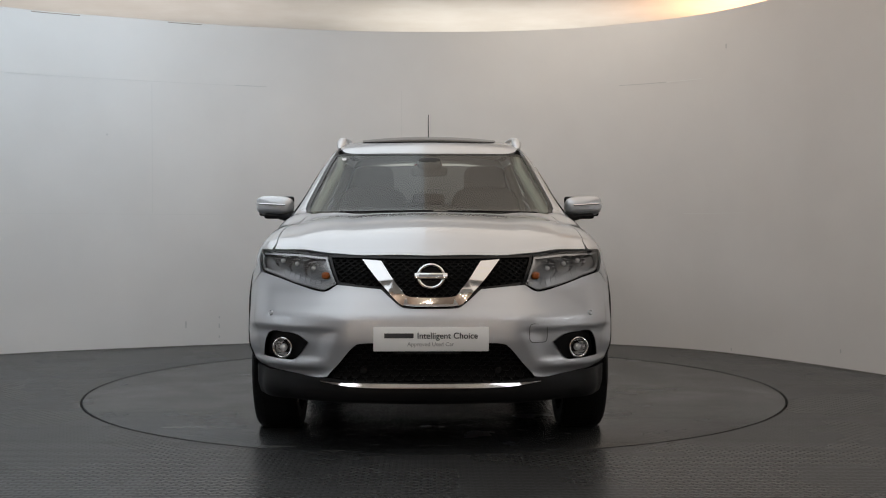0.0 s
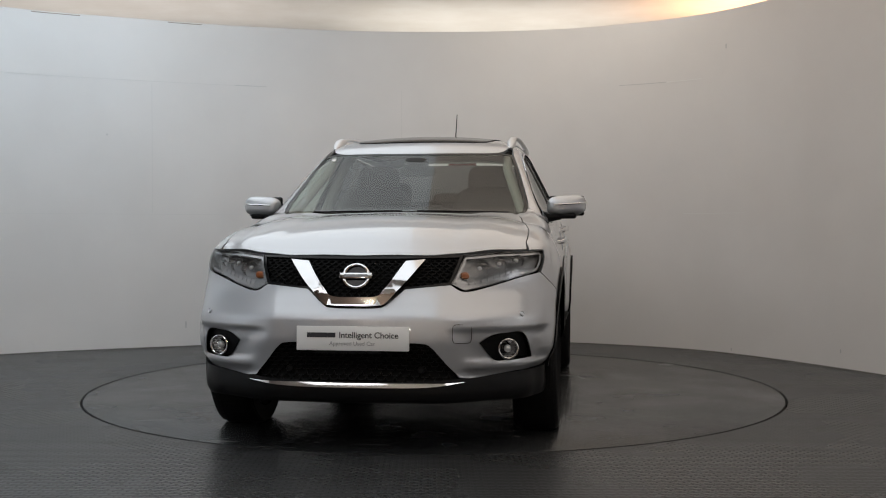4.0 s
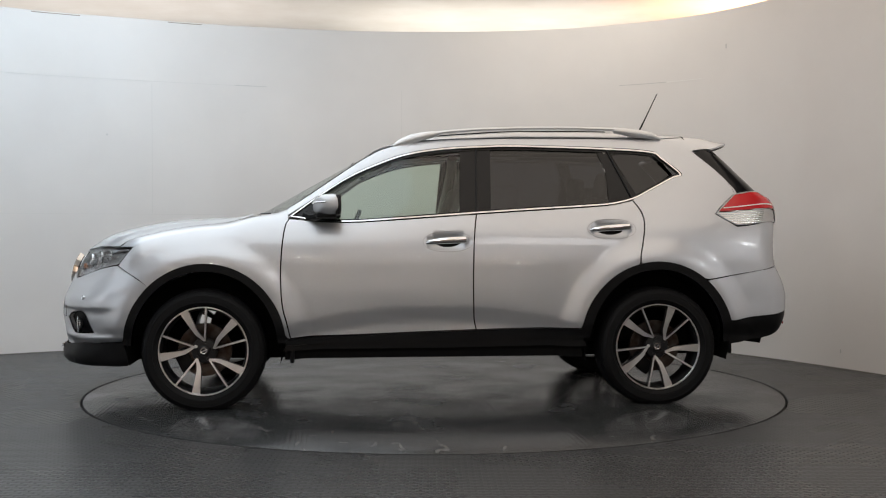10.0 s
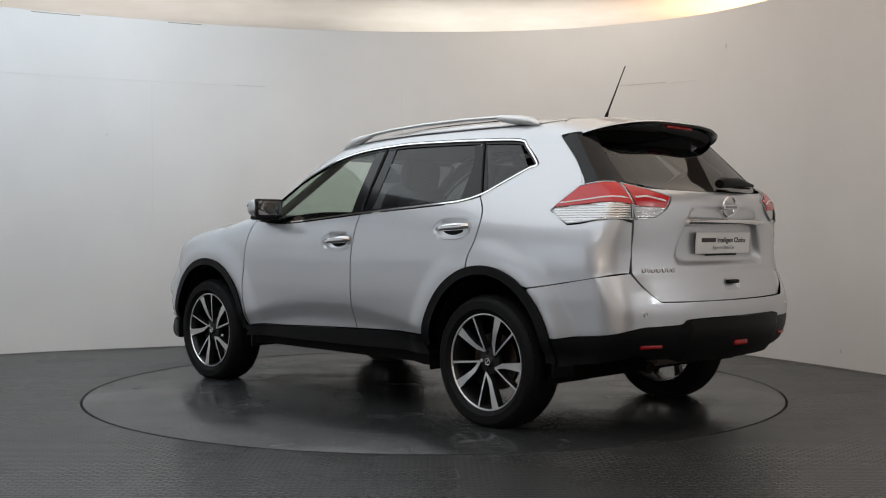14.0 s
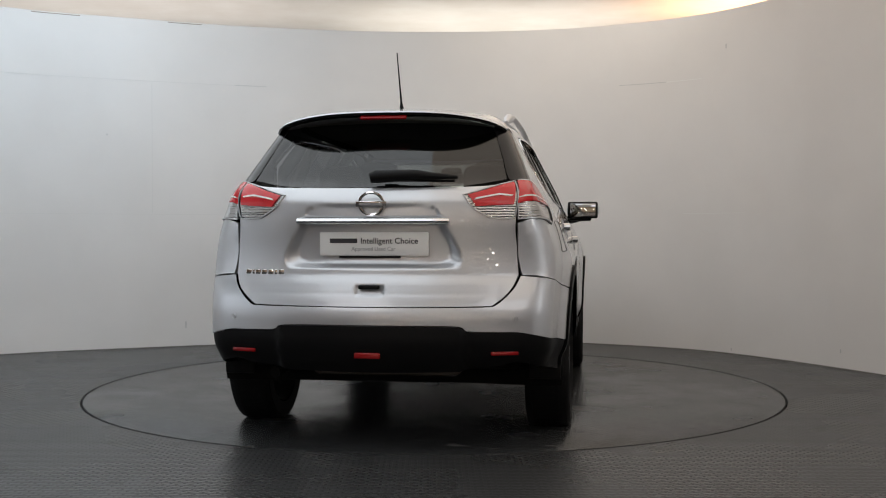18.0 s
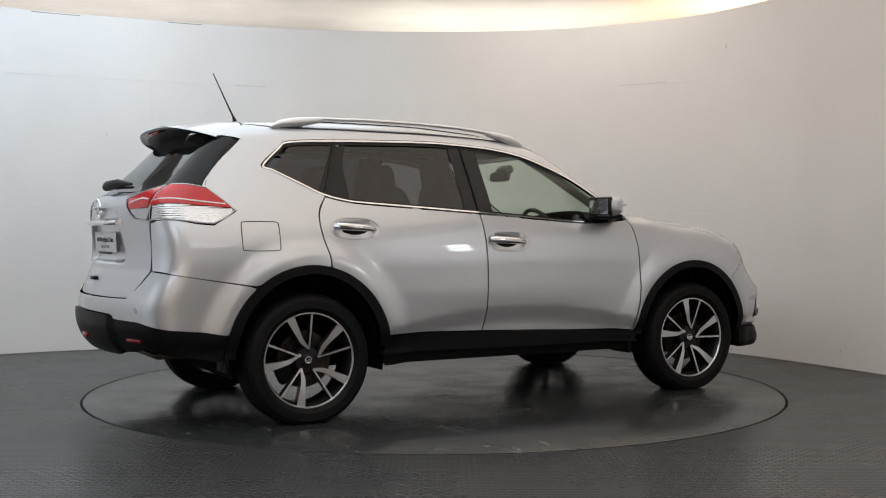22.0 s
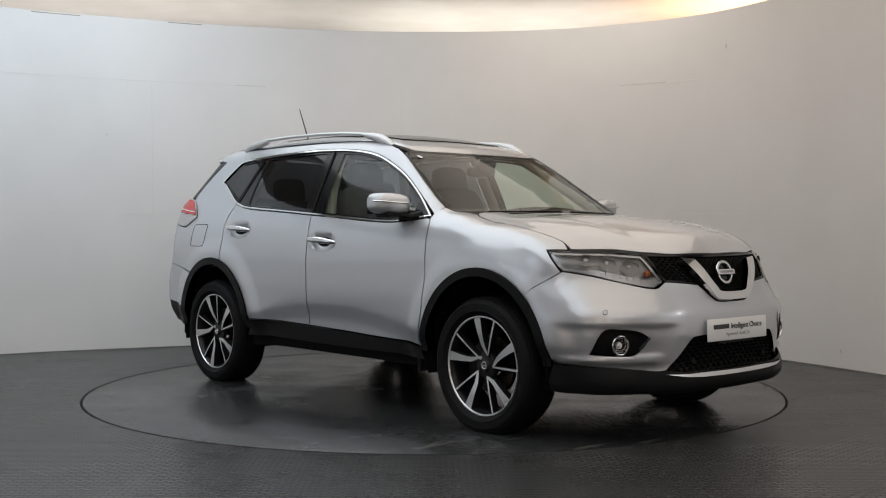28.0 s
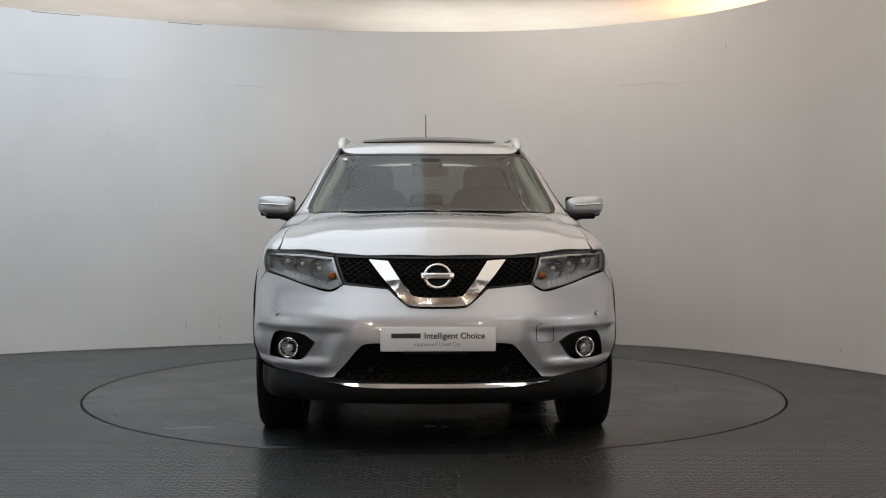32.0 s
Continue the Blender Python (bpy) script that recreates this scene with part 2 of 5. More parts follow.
def pchip(*knots):
    """A smooth curve through (x, y) knots that never overshoots."""
    kx, ky = np.array([k[0] for k in knots], float), np.array([k[1] for k in knots], float)
    h, d = np.diff(kx), np.diff(ky) / np.diff(kx)
    m = np.empty(len(kx))
    m[0], m[-1] = d[0], d[-1]
    for i in range(1, len(kx) - 1):
        if d[i - 1] * d[i] <= 0:
            m[i] = 0
        else:
            w1, w2 = 2 * h[i] + h[i - 1], h[i] + 2 * h[i - 1]
            m[i] = (w1 + w2) / (w1 / d[i - 1] + w2 / d[i])

    def exact(x):
        x = np.clip(np.asarray(x, float), kx[0], kx[-1])
        i = np.clip(np.searchsorted(kx, x) - 1, 0, len(kx) - 2)
        t = (x - kx[i]) / h[i]
        return (ky[i] * (1 + 2 * t) * (1 - t) ** 2 + h[i] * m[i] * t * (1 - t) ** 2
                + ky[i + 1] * t * t * (3 - 2 * t) + h[i] * m[i + 1] * t * t * (t - 1))
    fine = np.linspace(kx[0], kx[-1], 3000)
    table = exact(fine)
    return lambda x: np.interp(x, fine, table)


def smin(a, b, k):
    h = np.clip(0.5 + 0.5 * (b - a) / k, 0, 1)
    return b * (1 - h) + a * h - k * h * (1 - h)


def step(a, b, x):
    t = np.clip((x - a) / (b - a), 0, 1)
    return t * t * (3 - 2 * t)


def smooth_line(pts, sub=8, closed=True):
    """Catmull-Rom through points; a point with a trailing True is a corner."""
    n, out = len(pts), []
    P = [np.array(p[0], float) for p in pts]
    corner = [p[1] for p in pts]
    for i in range(n if closed else n - 1):
        p1, p2 = P[i], P[(i + 1) % n]
        p0 = p1 - (p2 - p1) if corner[i] or (not closed and i == 0) else P[i - 1]
        p3 = p2 + (p2 - p1) if corner[(i + 1) % n] or (not closed and i == n - 2) else P[(i + 2) % n]
        for s in range(sub):
            t = s / sub
            out.append(0.5 * (2 * p1 + (p2 - p0) * t + (2 * p0 - 5 * p1 + 4 * p2 - p3) * t * t + (3 * p1 - p0 - 3 * p2 + p3) * t ** 3))
    if not closed:
        out.append(P[-1])
    return np.array(out)


def inside(poly, q):
    x, y = q[:, 0], q[:, 1]
    hit = np.zeros(len(q), bool)
    a, b = poly, np.roll(poly, -1, axis=0)
    for (x1, y1), (x2, y2) in zip(a, b):
        if y1 != y2:
            hit ^= ((y1 > y) != (y2 > y)) & (x < (x2 - x1) * (y - y1) / (y2 - y1) + x1)
    return hit

# ---- the studio ----
PLAN = [(-5.45, -6.1), (-5.42, -5.0), (-5.35, -4.0), (-5.1, -1.6), (-4.72, 0.4), (-4.2, 1.5), (-3.55, 2.02), (-2.79, 2.40), (-1.71, 2.83),
        (-0.6, 3.06), (0.5, 3.06), (1.25, 2.90), (1.75, 2.66), (2.12, 2.42), (2.46, 2.08), (2.76, 1.60), (3.0, 1.13), (3.27, 0.52),
        (3.7, -0.6), (4.1, -2.2), (4.4, -4.4), (4.45, -5.0), (4.48, -5.9)]
TOP = 2.95


def curved_wall():
    line = smooth_line([(p, False) for p in PLAN], 8, closed=False)
    d = np.gradient(line, axis=0)
    d /= np.linalg.norm(d, axis=1)[:, None]
    nrm = np.stack([-d[:, 1], d[:, 0]], 1)   # outwards
    back = line + nrm * 0.06
    zs = [0.0, 0.6, 1.2, 1.8, 2.4, TOP]
    verts, faces = [], []
    n = len(line)
    for z in zs:
        verts += [(x, y, z) for x, y in line]
    for z in (0.0, TOP):
        verts += [(x, y, z) for x, y in back]
    for k in range(len(zs) - 1):
        for i in range(n - 1):
            faces.append((k * n + i, k * n + i + 1, (k + 1) * n + i + 1, (k + 1) * n + i))
    t, b0, b1 = (len(zs) - 1) * n, len(zs) * n, (len(zs) + 1) * n
    for i in range(n - 1):
        faces.append((t + i, t + i + 1, b1 + i + 1, b1 + i))
        faces.append((b0 + i + 1, b0 + i, b1 + i, b1 + i + 1))
    me = mesh_of("wall_curved", verts, faces, WALL)
    me.polygons.foreach_set("use_smooth", [True] * len(me.polygons))
    me.set_sharp_from_angle(angle=radians(40))
    tagged(link("wall_curved", me), "off-white painted curved studio wall with faint joints", "wall", kind="structure")
    return line, nrm


WALL_LINE, WALL_OUT = curved_wall()


def wall_strip(name, a, b, z0, z1, mat, label, proud=0.0025):
    """A thin strip on the curved wall between the places a and b along it, from z0 to z1."""
    line = WALL_LINE - WALL_OUT * proud
    verts, faces = [], []
    for (x, y), (u, v) in zip(line[a:b + 1], WALL_LINE[a:b + 1] + WALL_OUT[a:b + 1] * 0.01):
        verts += [(u, v, z0), (x, y, z0), (x, y, z1), (u, v, z1)]
    for i in range(b - a):
        for j in range(4):
            k = (j + 1) % 4
            faces.append((4 * i + j, 4 * i + k, 4 * i + 4 + k, 4 * i + 4 + j))
    n = 4 * (b - a)
    faces += [(3, 2, 1, 0), (n, n + 1, n + 2, n + 3)]
    return tagged(link(name, mesh_of(name, verts, faces, mat)), label, "trim", kind="structure")


def near(x, north=True):
    """The place along the wall whose x is nearest."""
    ok = WALL_LINE[:, 1] > -0.5
    return int(np.argmin(np.abs(WALL_LINE[:, 0] - x) + 100 * ~ok))


SEAM = material("wall_seam", (0.685, 0.668, 0.645), 0.6)
SLIT = material("wall_slit", (0.34, 0.28, 0.23), 0.7)
PALESEAM = material("wall_seam_pale", (0.77, 0.76, 0.74), 0.6)
wall_strip("trim_seam", near(-4.3), near(-1.58), 2.398, 2.402, SEAM, "hairline joint between wall boards")
wall_strip("trim_seam", near(-1.9), near(-1.58), 2.397, 2.404, JOINT, "cracked filler in a wall joint")
wall_strip("trim_seam", near(1.72), near(2.06), 2.386, 2.392, JOINT, "cracked filler in a wall joint")
wall_strip("trim_seam", near(2.06), near(2.33), 2.386, 2.392, PALESEAM, "pale filler in a wall joint")
wall_strip("trim_seam", near(-3.7), near(-0.3), 1.203, 1.206, SEAM, "hairline joint between wall boards")
wall_strip("trim_seam", near(2.2), near(2.62), 1.205, 1.209, PALESEAM, "pale filler in a wall joint")
wall_strip("trim_slit", near(-3.50), near(-3.12), 2.934, 2.941, SLIT, "dark gap along the top of the wall")
wall_strip("trim_slit", near(-2.42), near(-2.18), 2.936, 2.942, SLIT, "dark gap along the top of the wall")
wall_strip("baseboard", 0, len(WALL_LINE) - 1, 0.0, 0.008, MARK, "thin dark joint at the foot of the wall")
for x, z0, z1 in ((-2.606, 1.21, 2.39), (-0.29, 1.21, 2.39)):
    i = near(x)
    q, o = WALL_LINE[i], WALL_OUT[i]
    bm = bmesh.new()
    box(bm, -0.002, 0.002, -0.0025, 0.01, z0, z1, m=pose(q[0], q[1], 0, 0, 0, math.degrees(math.atan2(o[1], o[0])) - 90))
    tagged(part("trim_seam", bm, SEAM, None, smooth=False), "hairline upright joint between wall boards", "trim", kind="structure")
for x, z0, z1 in ((-2.25, 0.17, 0.23), (-2.03, 0.25, 0.27), (-1.93, 0.07, 0.09), (-1.92, 0.16, 0.20), (2.52, 0.03, 0.05), (2.50, 2.62, 2.66), (3.08, 0.12, 0.15), (-2.9, 1.90, 1.915)):
    i = near(x)
    q, o = WALL_LINE[i], WALL_OUT[i]
    bm = bmesh.new()
    box(bm, -0.006, 0.006, -0.002, 0.01, z0, z1, m=pose(q[0], q[1], 0, 0, 0, math.degrees(math.atan2(o[1], o[0])) - 90))
    tagged(part("trim_scuff", bm, JOINT, None, smooth=False), "small grey scuff on the wall", "trim", kind="structure")


def ring_floor():
    R0, n = 2.272, 160
    verts, faces = [], []
    for i in range(n):
        a = 2 * math.pi * i / n
        c, s = math.cos(a), math.sin(a)
        k = min(8.0 / max(abs(c), 1e-6), 11.0 / max(abs(s), 1e-6))
        verts += [(R0 * c, R0 * s, -0.04), (R0 * c, R0 * s, -0.003), ((R0 + 0.003) * c, (R0 + 0.003) * s, 0.0), (k * c, k * s, 0.0)]
    for i in range(n):
        j = (i + 1) % n
        for q in range(3):
            faces.append((4 * i + q, 4 * i + q + 1, 4 * j + q + 1, 4 * j + q))
    tagged(link("floor", mesh_of("floor", verts, faces, FLOOR)), "dark grey studded rubber studio floor with a soft gloss", "floor", kind="structure")
    bm = bmesh.new()
    bmesh.ops.create_circle(bm, cap_ends=True, segments=64, radius=2.5)
    bmesh.ops.translate(bm, vec=(0, 0, -0.04), verts=bm.verts[:])
    tagged(part("floor_pit", bm, GAP, None, smooth=False), "black pit under the turntable", "floor", kind="structure")


ring_floor()

bm = bmesh.new()
lathe(bm, [(0.0, 0.0), (1.2, 0.0), (2.257, 0.0), (2.262, -0.003), (2.262, -0.035)], 160, "z")
bmesh.ops.remove_doubles(bm, verts=bm.verts[:], dist=1e-5)
turntable = part("turntable", bm, DISC, None)
bm = bmesh.new()
lathe(bm, [(2.2575, 0.001), (2.2605, 0.001), (2.2635, -0.002), (2.2635, -0.03)], 160, "z")
part("rim_ring", bm, GAP, turntable, "thin dark edge ring")
tagged(turntable, "dark scuffed rubber-topped turntable disc set flush in the floor", "turntable")

bm = bmesh.new()
box(bm, -8, 8, -11, 11, 3.62, 3.72)
tagged(part("ceiling", bm, CEIL, None, smooth=False), "white painted studio ceiling lit from a cove", "ceiling", kind="structure")
for name, mat, label, spot in (("wall_west", WALL, "pale outer wall behind the studio screen", (-8.1, -8.0, -6.3, 11)),
                               ("wall_east", WALL, "pale outer wall behind the studio screen", (8.0, 8.1, -6.3, 11)),
                               ("wall_north", WALL, "pale outer wall behind the studio screen", (-8, 8, 11, 11.1)),
                               ("wall_hall_west", HALL, "brown wall of the dim hall facing the turntable", (-8.1, -8.0, -11, -6.3)),
                               ("wall_hall_east", HALL, "brown wall of the dim hall facing the turntable", (8.0, 8.1, -11, -6.3)),
                               ("wall_hall_south", HALL, "brown wall of the dim hall with small bulbs", (-8, 8, -11.1, -11))):
    bm = bmesh.new()
    box(bm, *spot, 0, 3.62)
    tagged(part(name, bm, mat, None, smooth=False), label, "wall", kind="structure")


def lobby_lamp():
    """A small bare bulb in a dark cup on a wall plate."""
    bm = bmesh.new()
    lathe(bm, [(0.05, 0.0), (0.05, 0.02), (0.03, 0.03), (0.034, 0.09)], 20)
    ob = part("lobby_lamp", bm, GAP, None)
    tagged(ob, "small lit bulb in a dark cup on the brown hall wall", "lamp", "lobby lamps")
    bm = bmesh.new()
    bmesh.ops.create_uvsphere(bm, u_segments=12, v_segments=8, radius=0.05)
    part("bulb", bm, BULB, ob, m=pose(0, 0.10, 0))
    return ob


first_lamp = lobby_lamp()
first_lamp.matrix_basis = pose(-3.4, -11.0, 1.0)
for i in range(1, 15):
    copy_thing(first_lamp, pose(-3.4 + 1.55 * (i % 5) + 0.3 * ((i * 7) % 3), -11.0, 1.0 + 0.72 * (i // 5) + 0.1 * (i % 2)))

# ---- the car's outer form ----
# Car space: x forward, y to its left, z up, the origin on the floor midway between the axles.
half_width = pchip((0.15, 0.77), (0.22, 0.825), (0.30, 0.862), (0.42, 0.862), (0.50, 0.866), (0.555, 0.880), (0.60, 0.894), (0.72, 0.902), (0.85, 0.902), (0.95, 0.893),
                   (1.05, 0.872), (1.15, 0.835), (1.25, 0.790), (1.40, 0.715), (1.56, 0.632), (1.75, 0.53))
plan_low = pchip((-2.4, 0.90), (-2.1, 0.945), (-1.8, 0.98), (-1.35, 1.0), (-0.8, 1.0), (0.8, 1.0), (1.35, 1.0), (1.7, 0.985), (2.0, 0.945), (2.35, 0.87))
plan_high = pchip((-2.4, 0.88), (-2.0, 0.945), (-1.5, 0.985), (-0.9, 1.01), (-0.3, 1.015), (0.4, 0.97), (0.9, 0.955), (1.5, 0.96), (2.35, 0.87))
crest = pchip((-2.1, 1.63), (-1.8, 1.675), (-1.5, 1.70), (-1.0, 1.714), (-0.6, 1.712), (-0.2, 1.689), (0.1, 1.648), (0.30, 1.588), (0.404, 1.535), (0.575, 1.444),
              (0.805, 1.319), (0.97, 1.226), (1.10, 1.161), (1.20, 1.146), (1.40, 1.139), (1.55, 1.130), (1.72, 1.110), (1.91, 1.070), (2.05, 1.025), (2.15, 0.97), (2.25, 0.90), (2.4, 0.75))
nose = pchip((0.12, 1.95), (0.20, 2.15), (0.24, 2.255), (0.275, 2.296), (0.31, 2.302), (0.35, 2.292), (0.40, 2.278), (0.46, 2.285), (0.55, 2.297), (0.63, 2.292), (0.70, 2.268), (0.78, 2.238),
             (0.86, 2.218), (0.92, 2.205), (1.0, 2.14), (1.2, 1.95))
tail = pchip((0.20, -2.10), (0.36, -2.25), (0.45, -2.33), (0.55, -2.358), (0.64, -2.358), (0.72, -2.340), (0.80, -2.305), (0.84, -2.285), (0.95, -2.275), (1.10, -2.28),
             (1.18, -2.275), (1.24, -2.245), (1.29, -2.175), (1.36, -2.10), (1.44, -2.015), (1.55, -1.905), (1.64, -1.815), (1.76, -1.72))
AXLE, HUB = 1.3525, 0.357


def form(P):
    """Positive inside the car's outer form, negative outside."""
    x, y, z = P[:, 0], np.abs(P[:, 1]), P[:, 2]
    w = step(0.95, 1.3, z)
    zz = z + 0.11 * np.clip((x / 0.9) ** 2, 0, 1) * step(0.68, 0.50, z) * step(0.34, 0.46, z)
    side = half_width(zz) * (plan_low(x) * (1 - w) + plan_high(x) * w) - y
    for ax in (AXLE, -AXLE):
        r = np.hypot((x - ax) * 1.05, z - HUB)
        side = side + 0.025 * (1 - step(0.53, 0.665, r)) * (z > 0.2)
    shift = 0.32 * y ** 2 * step(0.25, 1.0, x)
    drop = 0.050 * (y / 0.6) ** 2 * (1 - 0.7 * step(-0.3, 0.45, x)) * (1 - step(0.6, 1.0, x)) + 0.03 * (y / 0.6) ** 2 * step(1.0, 1.3, x)
    top = crest(x + shift) - drop - z
    front = nose(z) - (0.135 + 0.10 * step(0.62, 0.84, z)) * y ** 2 - 0.565 * np.maximum(0, y - 0.38) ** 1.5 * (1 - 0.10 * step(0.42, 0.33, z)) - x
    rear = x - (tail(z) + 0.26 * y ** 2.2)
    f = smin(side, top, 0.085)
    f = smin(f, front, 0.11)
    return smin(f, rear, 0.10)


def cast(o, d, far=3.2):
    """Where rays from inside leave the form."""
    o, d = np.broadcast_to(o, d.shape), d
    ts = np.linspace(0.0, far, 33)
    lo, hi, got = np.zeros(len(d)), np.full(len(d), far), np.zeros(len(d), bool)
    for t0, t1 in zip(ts, ts[1:]):
        out = form(o + d * t1) < 0
        new_hit = out & ~got
        lo[new_hit], hi[new_hit] = t0, t1
        got |= out
    for _ in range(17):
        mid = (lo + hi) / 2
        out = form(o + d * mid[:, None]) < 0
        hi = np.where(out, mid, hi)
        lo = np.where(out, lo, mid)
    return o + d * ((lo + hi) / 2)[:, None]


@functools.lru_cache(None)
def side(x, z, s=1):
    return cast(np.array([[x, 0.0, z]]), np.array([[0.0, s, 0.0]]))[0]


@functools.lru_cache(None)
def over(x, y):
    return cast(np.array([[x, y, 0.6]]), np.array([[0.0, 0.0, 1.0]]))[0]


@functools.lru_cache(None)
def ahead(y, z):
    return cast(np.array([[0.6, y, z]]), np.array([[1.0, 0.0, 0.0]]))[0]


@functools.lru_cache(None)
def behind(y, z):
    return cast(np.array([[-0.6, y, z]]), np.array([[-1.0, 0.0, 0.0]]))[0]


class Round:
    """Unrolls the form about the car's long axis."""
    def flat(self, p):
        return np.array([p[0], 0.9 * math.atan2(p[1], p[2] - 0.75)])

    def rays(self, q):
        a = q[:, 1] / 0.9
        return np.stack([q[:, 0], 0 * a, 0 * a + 0.75], 1), np.stack([0 * a, np.sin(a), np.cos(a)], 1)


class Ball:
    """Unrolls an end of the form about a point inside it."""
    def __init__(self, x, z, s):
        self.c, self.s = np.array([x, 0.0, z]), s

    def flat(self, p):
        v = p - self.c
        return np.array([1.1 * math.atan2(v[1], self.s * v[0]), 1.1 * math.atan2(v[2], math.hypot(v[0], v[1]))])

    def rays(self, q):
        a, e = q[:, 0] / 1.1, q[:, 1] / 1.1
        d = np.stack([self.s * np.cos(a) * np.cos(e), np.sin(a) * np.cos(e), np.sin(e)], 1)
        return np.broadcast_to(self.c, d.shape), d


ROUND, FRONT, REAR = Round(), Ball(1.1, 0.62, 1), Ball(-1.1, 0.75, -1)


def surface(chart, q, push=None):
    """Points and normals of the form at chart places, pushed out by push(points)."""
    def at(q):
        o, d = chart.rays(q)
        p = cast(o, d)
        if push is not None:
            e = 2e-3
            g = np.stack([form(p + np.eye(3)[i] * e) - form(p - np.eye(3)[i] * e) for i in range(3)], 1)
            n = -g / np.linalg.norm(g, axis=1)[:, None]
            p = p + n * push(p)[:, None]
        return p
    p, e = at(q), 1e-3
    du = at(q + (e, 0)) - at(q - (e, 0))
    dv = at(q + (0, e)) - at(q - (0, e))
    n = np.cross(du, dv)
    n /= np.linalg.norm(n, axis=1)[:, None] + 1e-12
    g = np.stack([form(p + np.eye(3)[i] * 2e-3) - form(p - np.eye(3)[i] * 2e-3) for i in range(3)], 1)
    n *= np.sign(-(n * g).sum(1))[:, None]
    return p, n


def chart_line(chart, pts, sub=8):
    line = [(chart.flat(p[0]), p[1]) for p in pts]
    return smooth_line(line, sub)


def sheet(chart, outline, gap=0.03, holes=(), push=None, flange=0.018, offset=0.0):
    """A panel cut from the form: the outline and its holes are chart lines; edges turn inwards."""
    def thin(l):
        keep = [l[0]]
        for p in l[1:]:
            if np.linalg.norm(p - keep[-1]) > gap * 0.3:
                keep.append(p)
        return np.array(keep)
    loops = [thin(l) for l in (outline, *holes)]
    lo, hi = loops[0].min(0), loops[0].max(0)
    gx, gy = np.meshgrid(np.arange(lo[0] + gap / 2, hi[0], gap), np.arange(lo[1] + gap / 2, hi[1], gap))
    gx = gx + (np.arange(gx.shape[0]) % 2)[:, None] * gap / 2
    grid = np.stack([gx.ravel(), gy.ravel()], 1)
    ok = inside(loops[0], grid)
    for h in loops[1:]:
        ok &= ~inside(h, grid)
    grid = grid[ok]
    edge = np.concatenate(loops)
    if len(grid):
        d = np.full(len(grid), 9.0)
        for k in range(0, len(edge), 200):
            d = np.minimum(d, np.linalg.norm(grid[:, None] - edge[None, k:k + 200], axis=2).min(1))
        grid = grid[d > gap * 0.45]
    pts, edges, base = np.concatenate([edge, grid]), [], 0
    for l in loops:
        n = len(l)
        edges += [(base + i, base + (i + 1) % n) for i in range(n)]
        base += n
    v, e, f, _, _, _ = delaunay_2d_cdt([Vector(p) for p in pts], edges, [], 0, 1e-6)
    q = np.array([tuple(p) for p in v])
    tri = np.array(f)
    mid = q[tri].mean(1)
    ok = inside(loops[0], mid)
    for h in loops[1:]:
        ok &= ~inside(h, mid)
    tri = tri[ok]
    used = np.unique(tri)
    remap = -np.ones(len(q), int)
    remap[used] = np.arange(len(used))
    q, tri = q[used], remap[tri]
    p, n = surface(chart, q, push)
    p = p + n * offset
    a, b, c = p[tri[:, 0]], p[tri[:, 1]], p[tri[:, 2]]
    flip = (np.cross(b - a, c - a) * n[tri[:, 0]]).sum(1) < 0
    tri[flip] = tri[flip][:, ::-1]
    if flange:
        count = {}
        for t in tri:
            for i in range(3):
                k = (t[i], t[(i + 1) % 3])
                count[k] = count.get(k, 0) + 1
        rim = [k for k in count if (k[1], k[0]) not in count]
        ids = sorted({i for k in rim for i in k})
        where = {i: len(p) + j for j, i in enumerate(ids)}
        wherein = {i: len(p) + len(ids) + j for j, i in enumerate(ids)}
        ep, en = p[ids], n[ids]
        allp = np.concatenate([p, ep - en * 0.001, ep - en * flange])
        centre = p.mean(0)
        side_n = np.array([ep[j] - centre for j in range(len(ids))])
        side_n -= (side_n * en).sum(1)[:, None] * en
        side_n /= np.linalg.norm(side_n, axis=1)[:, None] + 1e-9
        alln = np.concatenate([n, side_n, side_n])
        # the turned edge keeps its own normals
        faces = [tuple(t) for t in tri] + [(where[b], where[a], wherein[a], wherein[b]) for a, b in rim]
        return allp, faces, alln
    return p, [tuple(t) for t in tri], n


MADE = {}


def panel(name, mat, parent, chart, pts, s=1, label="", holes=(), **more):
    """pts: surface points with a corner flag, on the left; s = -1 builds the right-hand twin."""
    outline = chart_line(chart, pts)
    cuts = [chart_line(chart, h) for h in holes]
    key = (name, outline.tobytes())
    if key not in MADE:
        MADE[key] = sheet(chart, outline, holes=cuts, **more)
    p, f, n = MADE[key]
    if s < 0:
        p, n, f = p * (1, -1, 1), n * (1, -1, 1), [t[::-1] for t in f]
    return link(name, mesh_of(name, p, f, mat, True, n), parent, label)


def S(*pts):
    """Side points (x, z), a third value marks a corner."""
    return [(side(p[0], p[1]), len(p) > 2) for p in pts]


def arch(ax, a, b, t0, t1, n=9):
    return [(side(ax + a * math.cos(radians(t)), HUB + b * math.sin(radians(t))), i in (0, n - 1)) for i, t in enumerate(np.linspace(t0, t1, n))]


def both(half):
    """A closed outline from its left half, which runs from the middle to the middle."""
    mirror = [(p * (1, -1, 1), c) for p, c in half[::-1]]
    if abs(half[0][0][1]) < 1e-6:
        mirror = mirror[:-1]
    if abs(half[-1][0][1]) < 1e-6:
        mirror = mirror[1:]
    return half + mirror


car = new("car")
tagged(car, "silver five-door family SUV with black wheel-arch cladding on the turntable", "car")
C = True

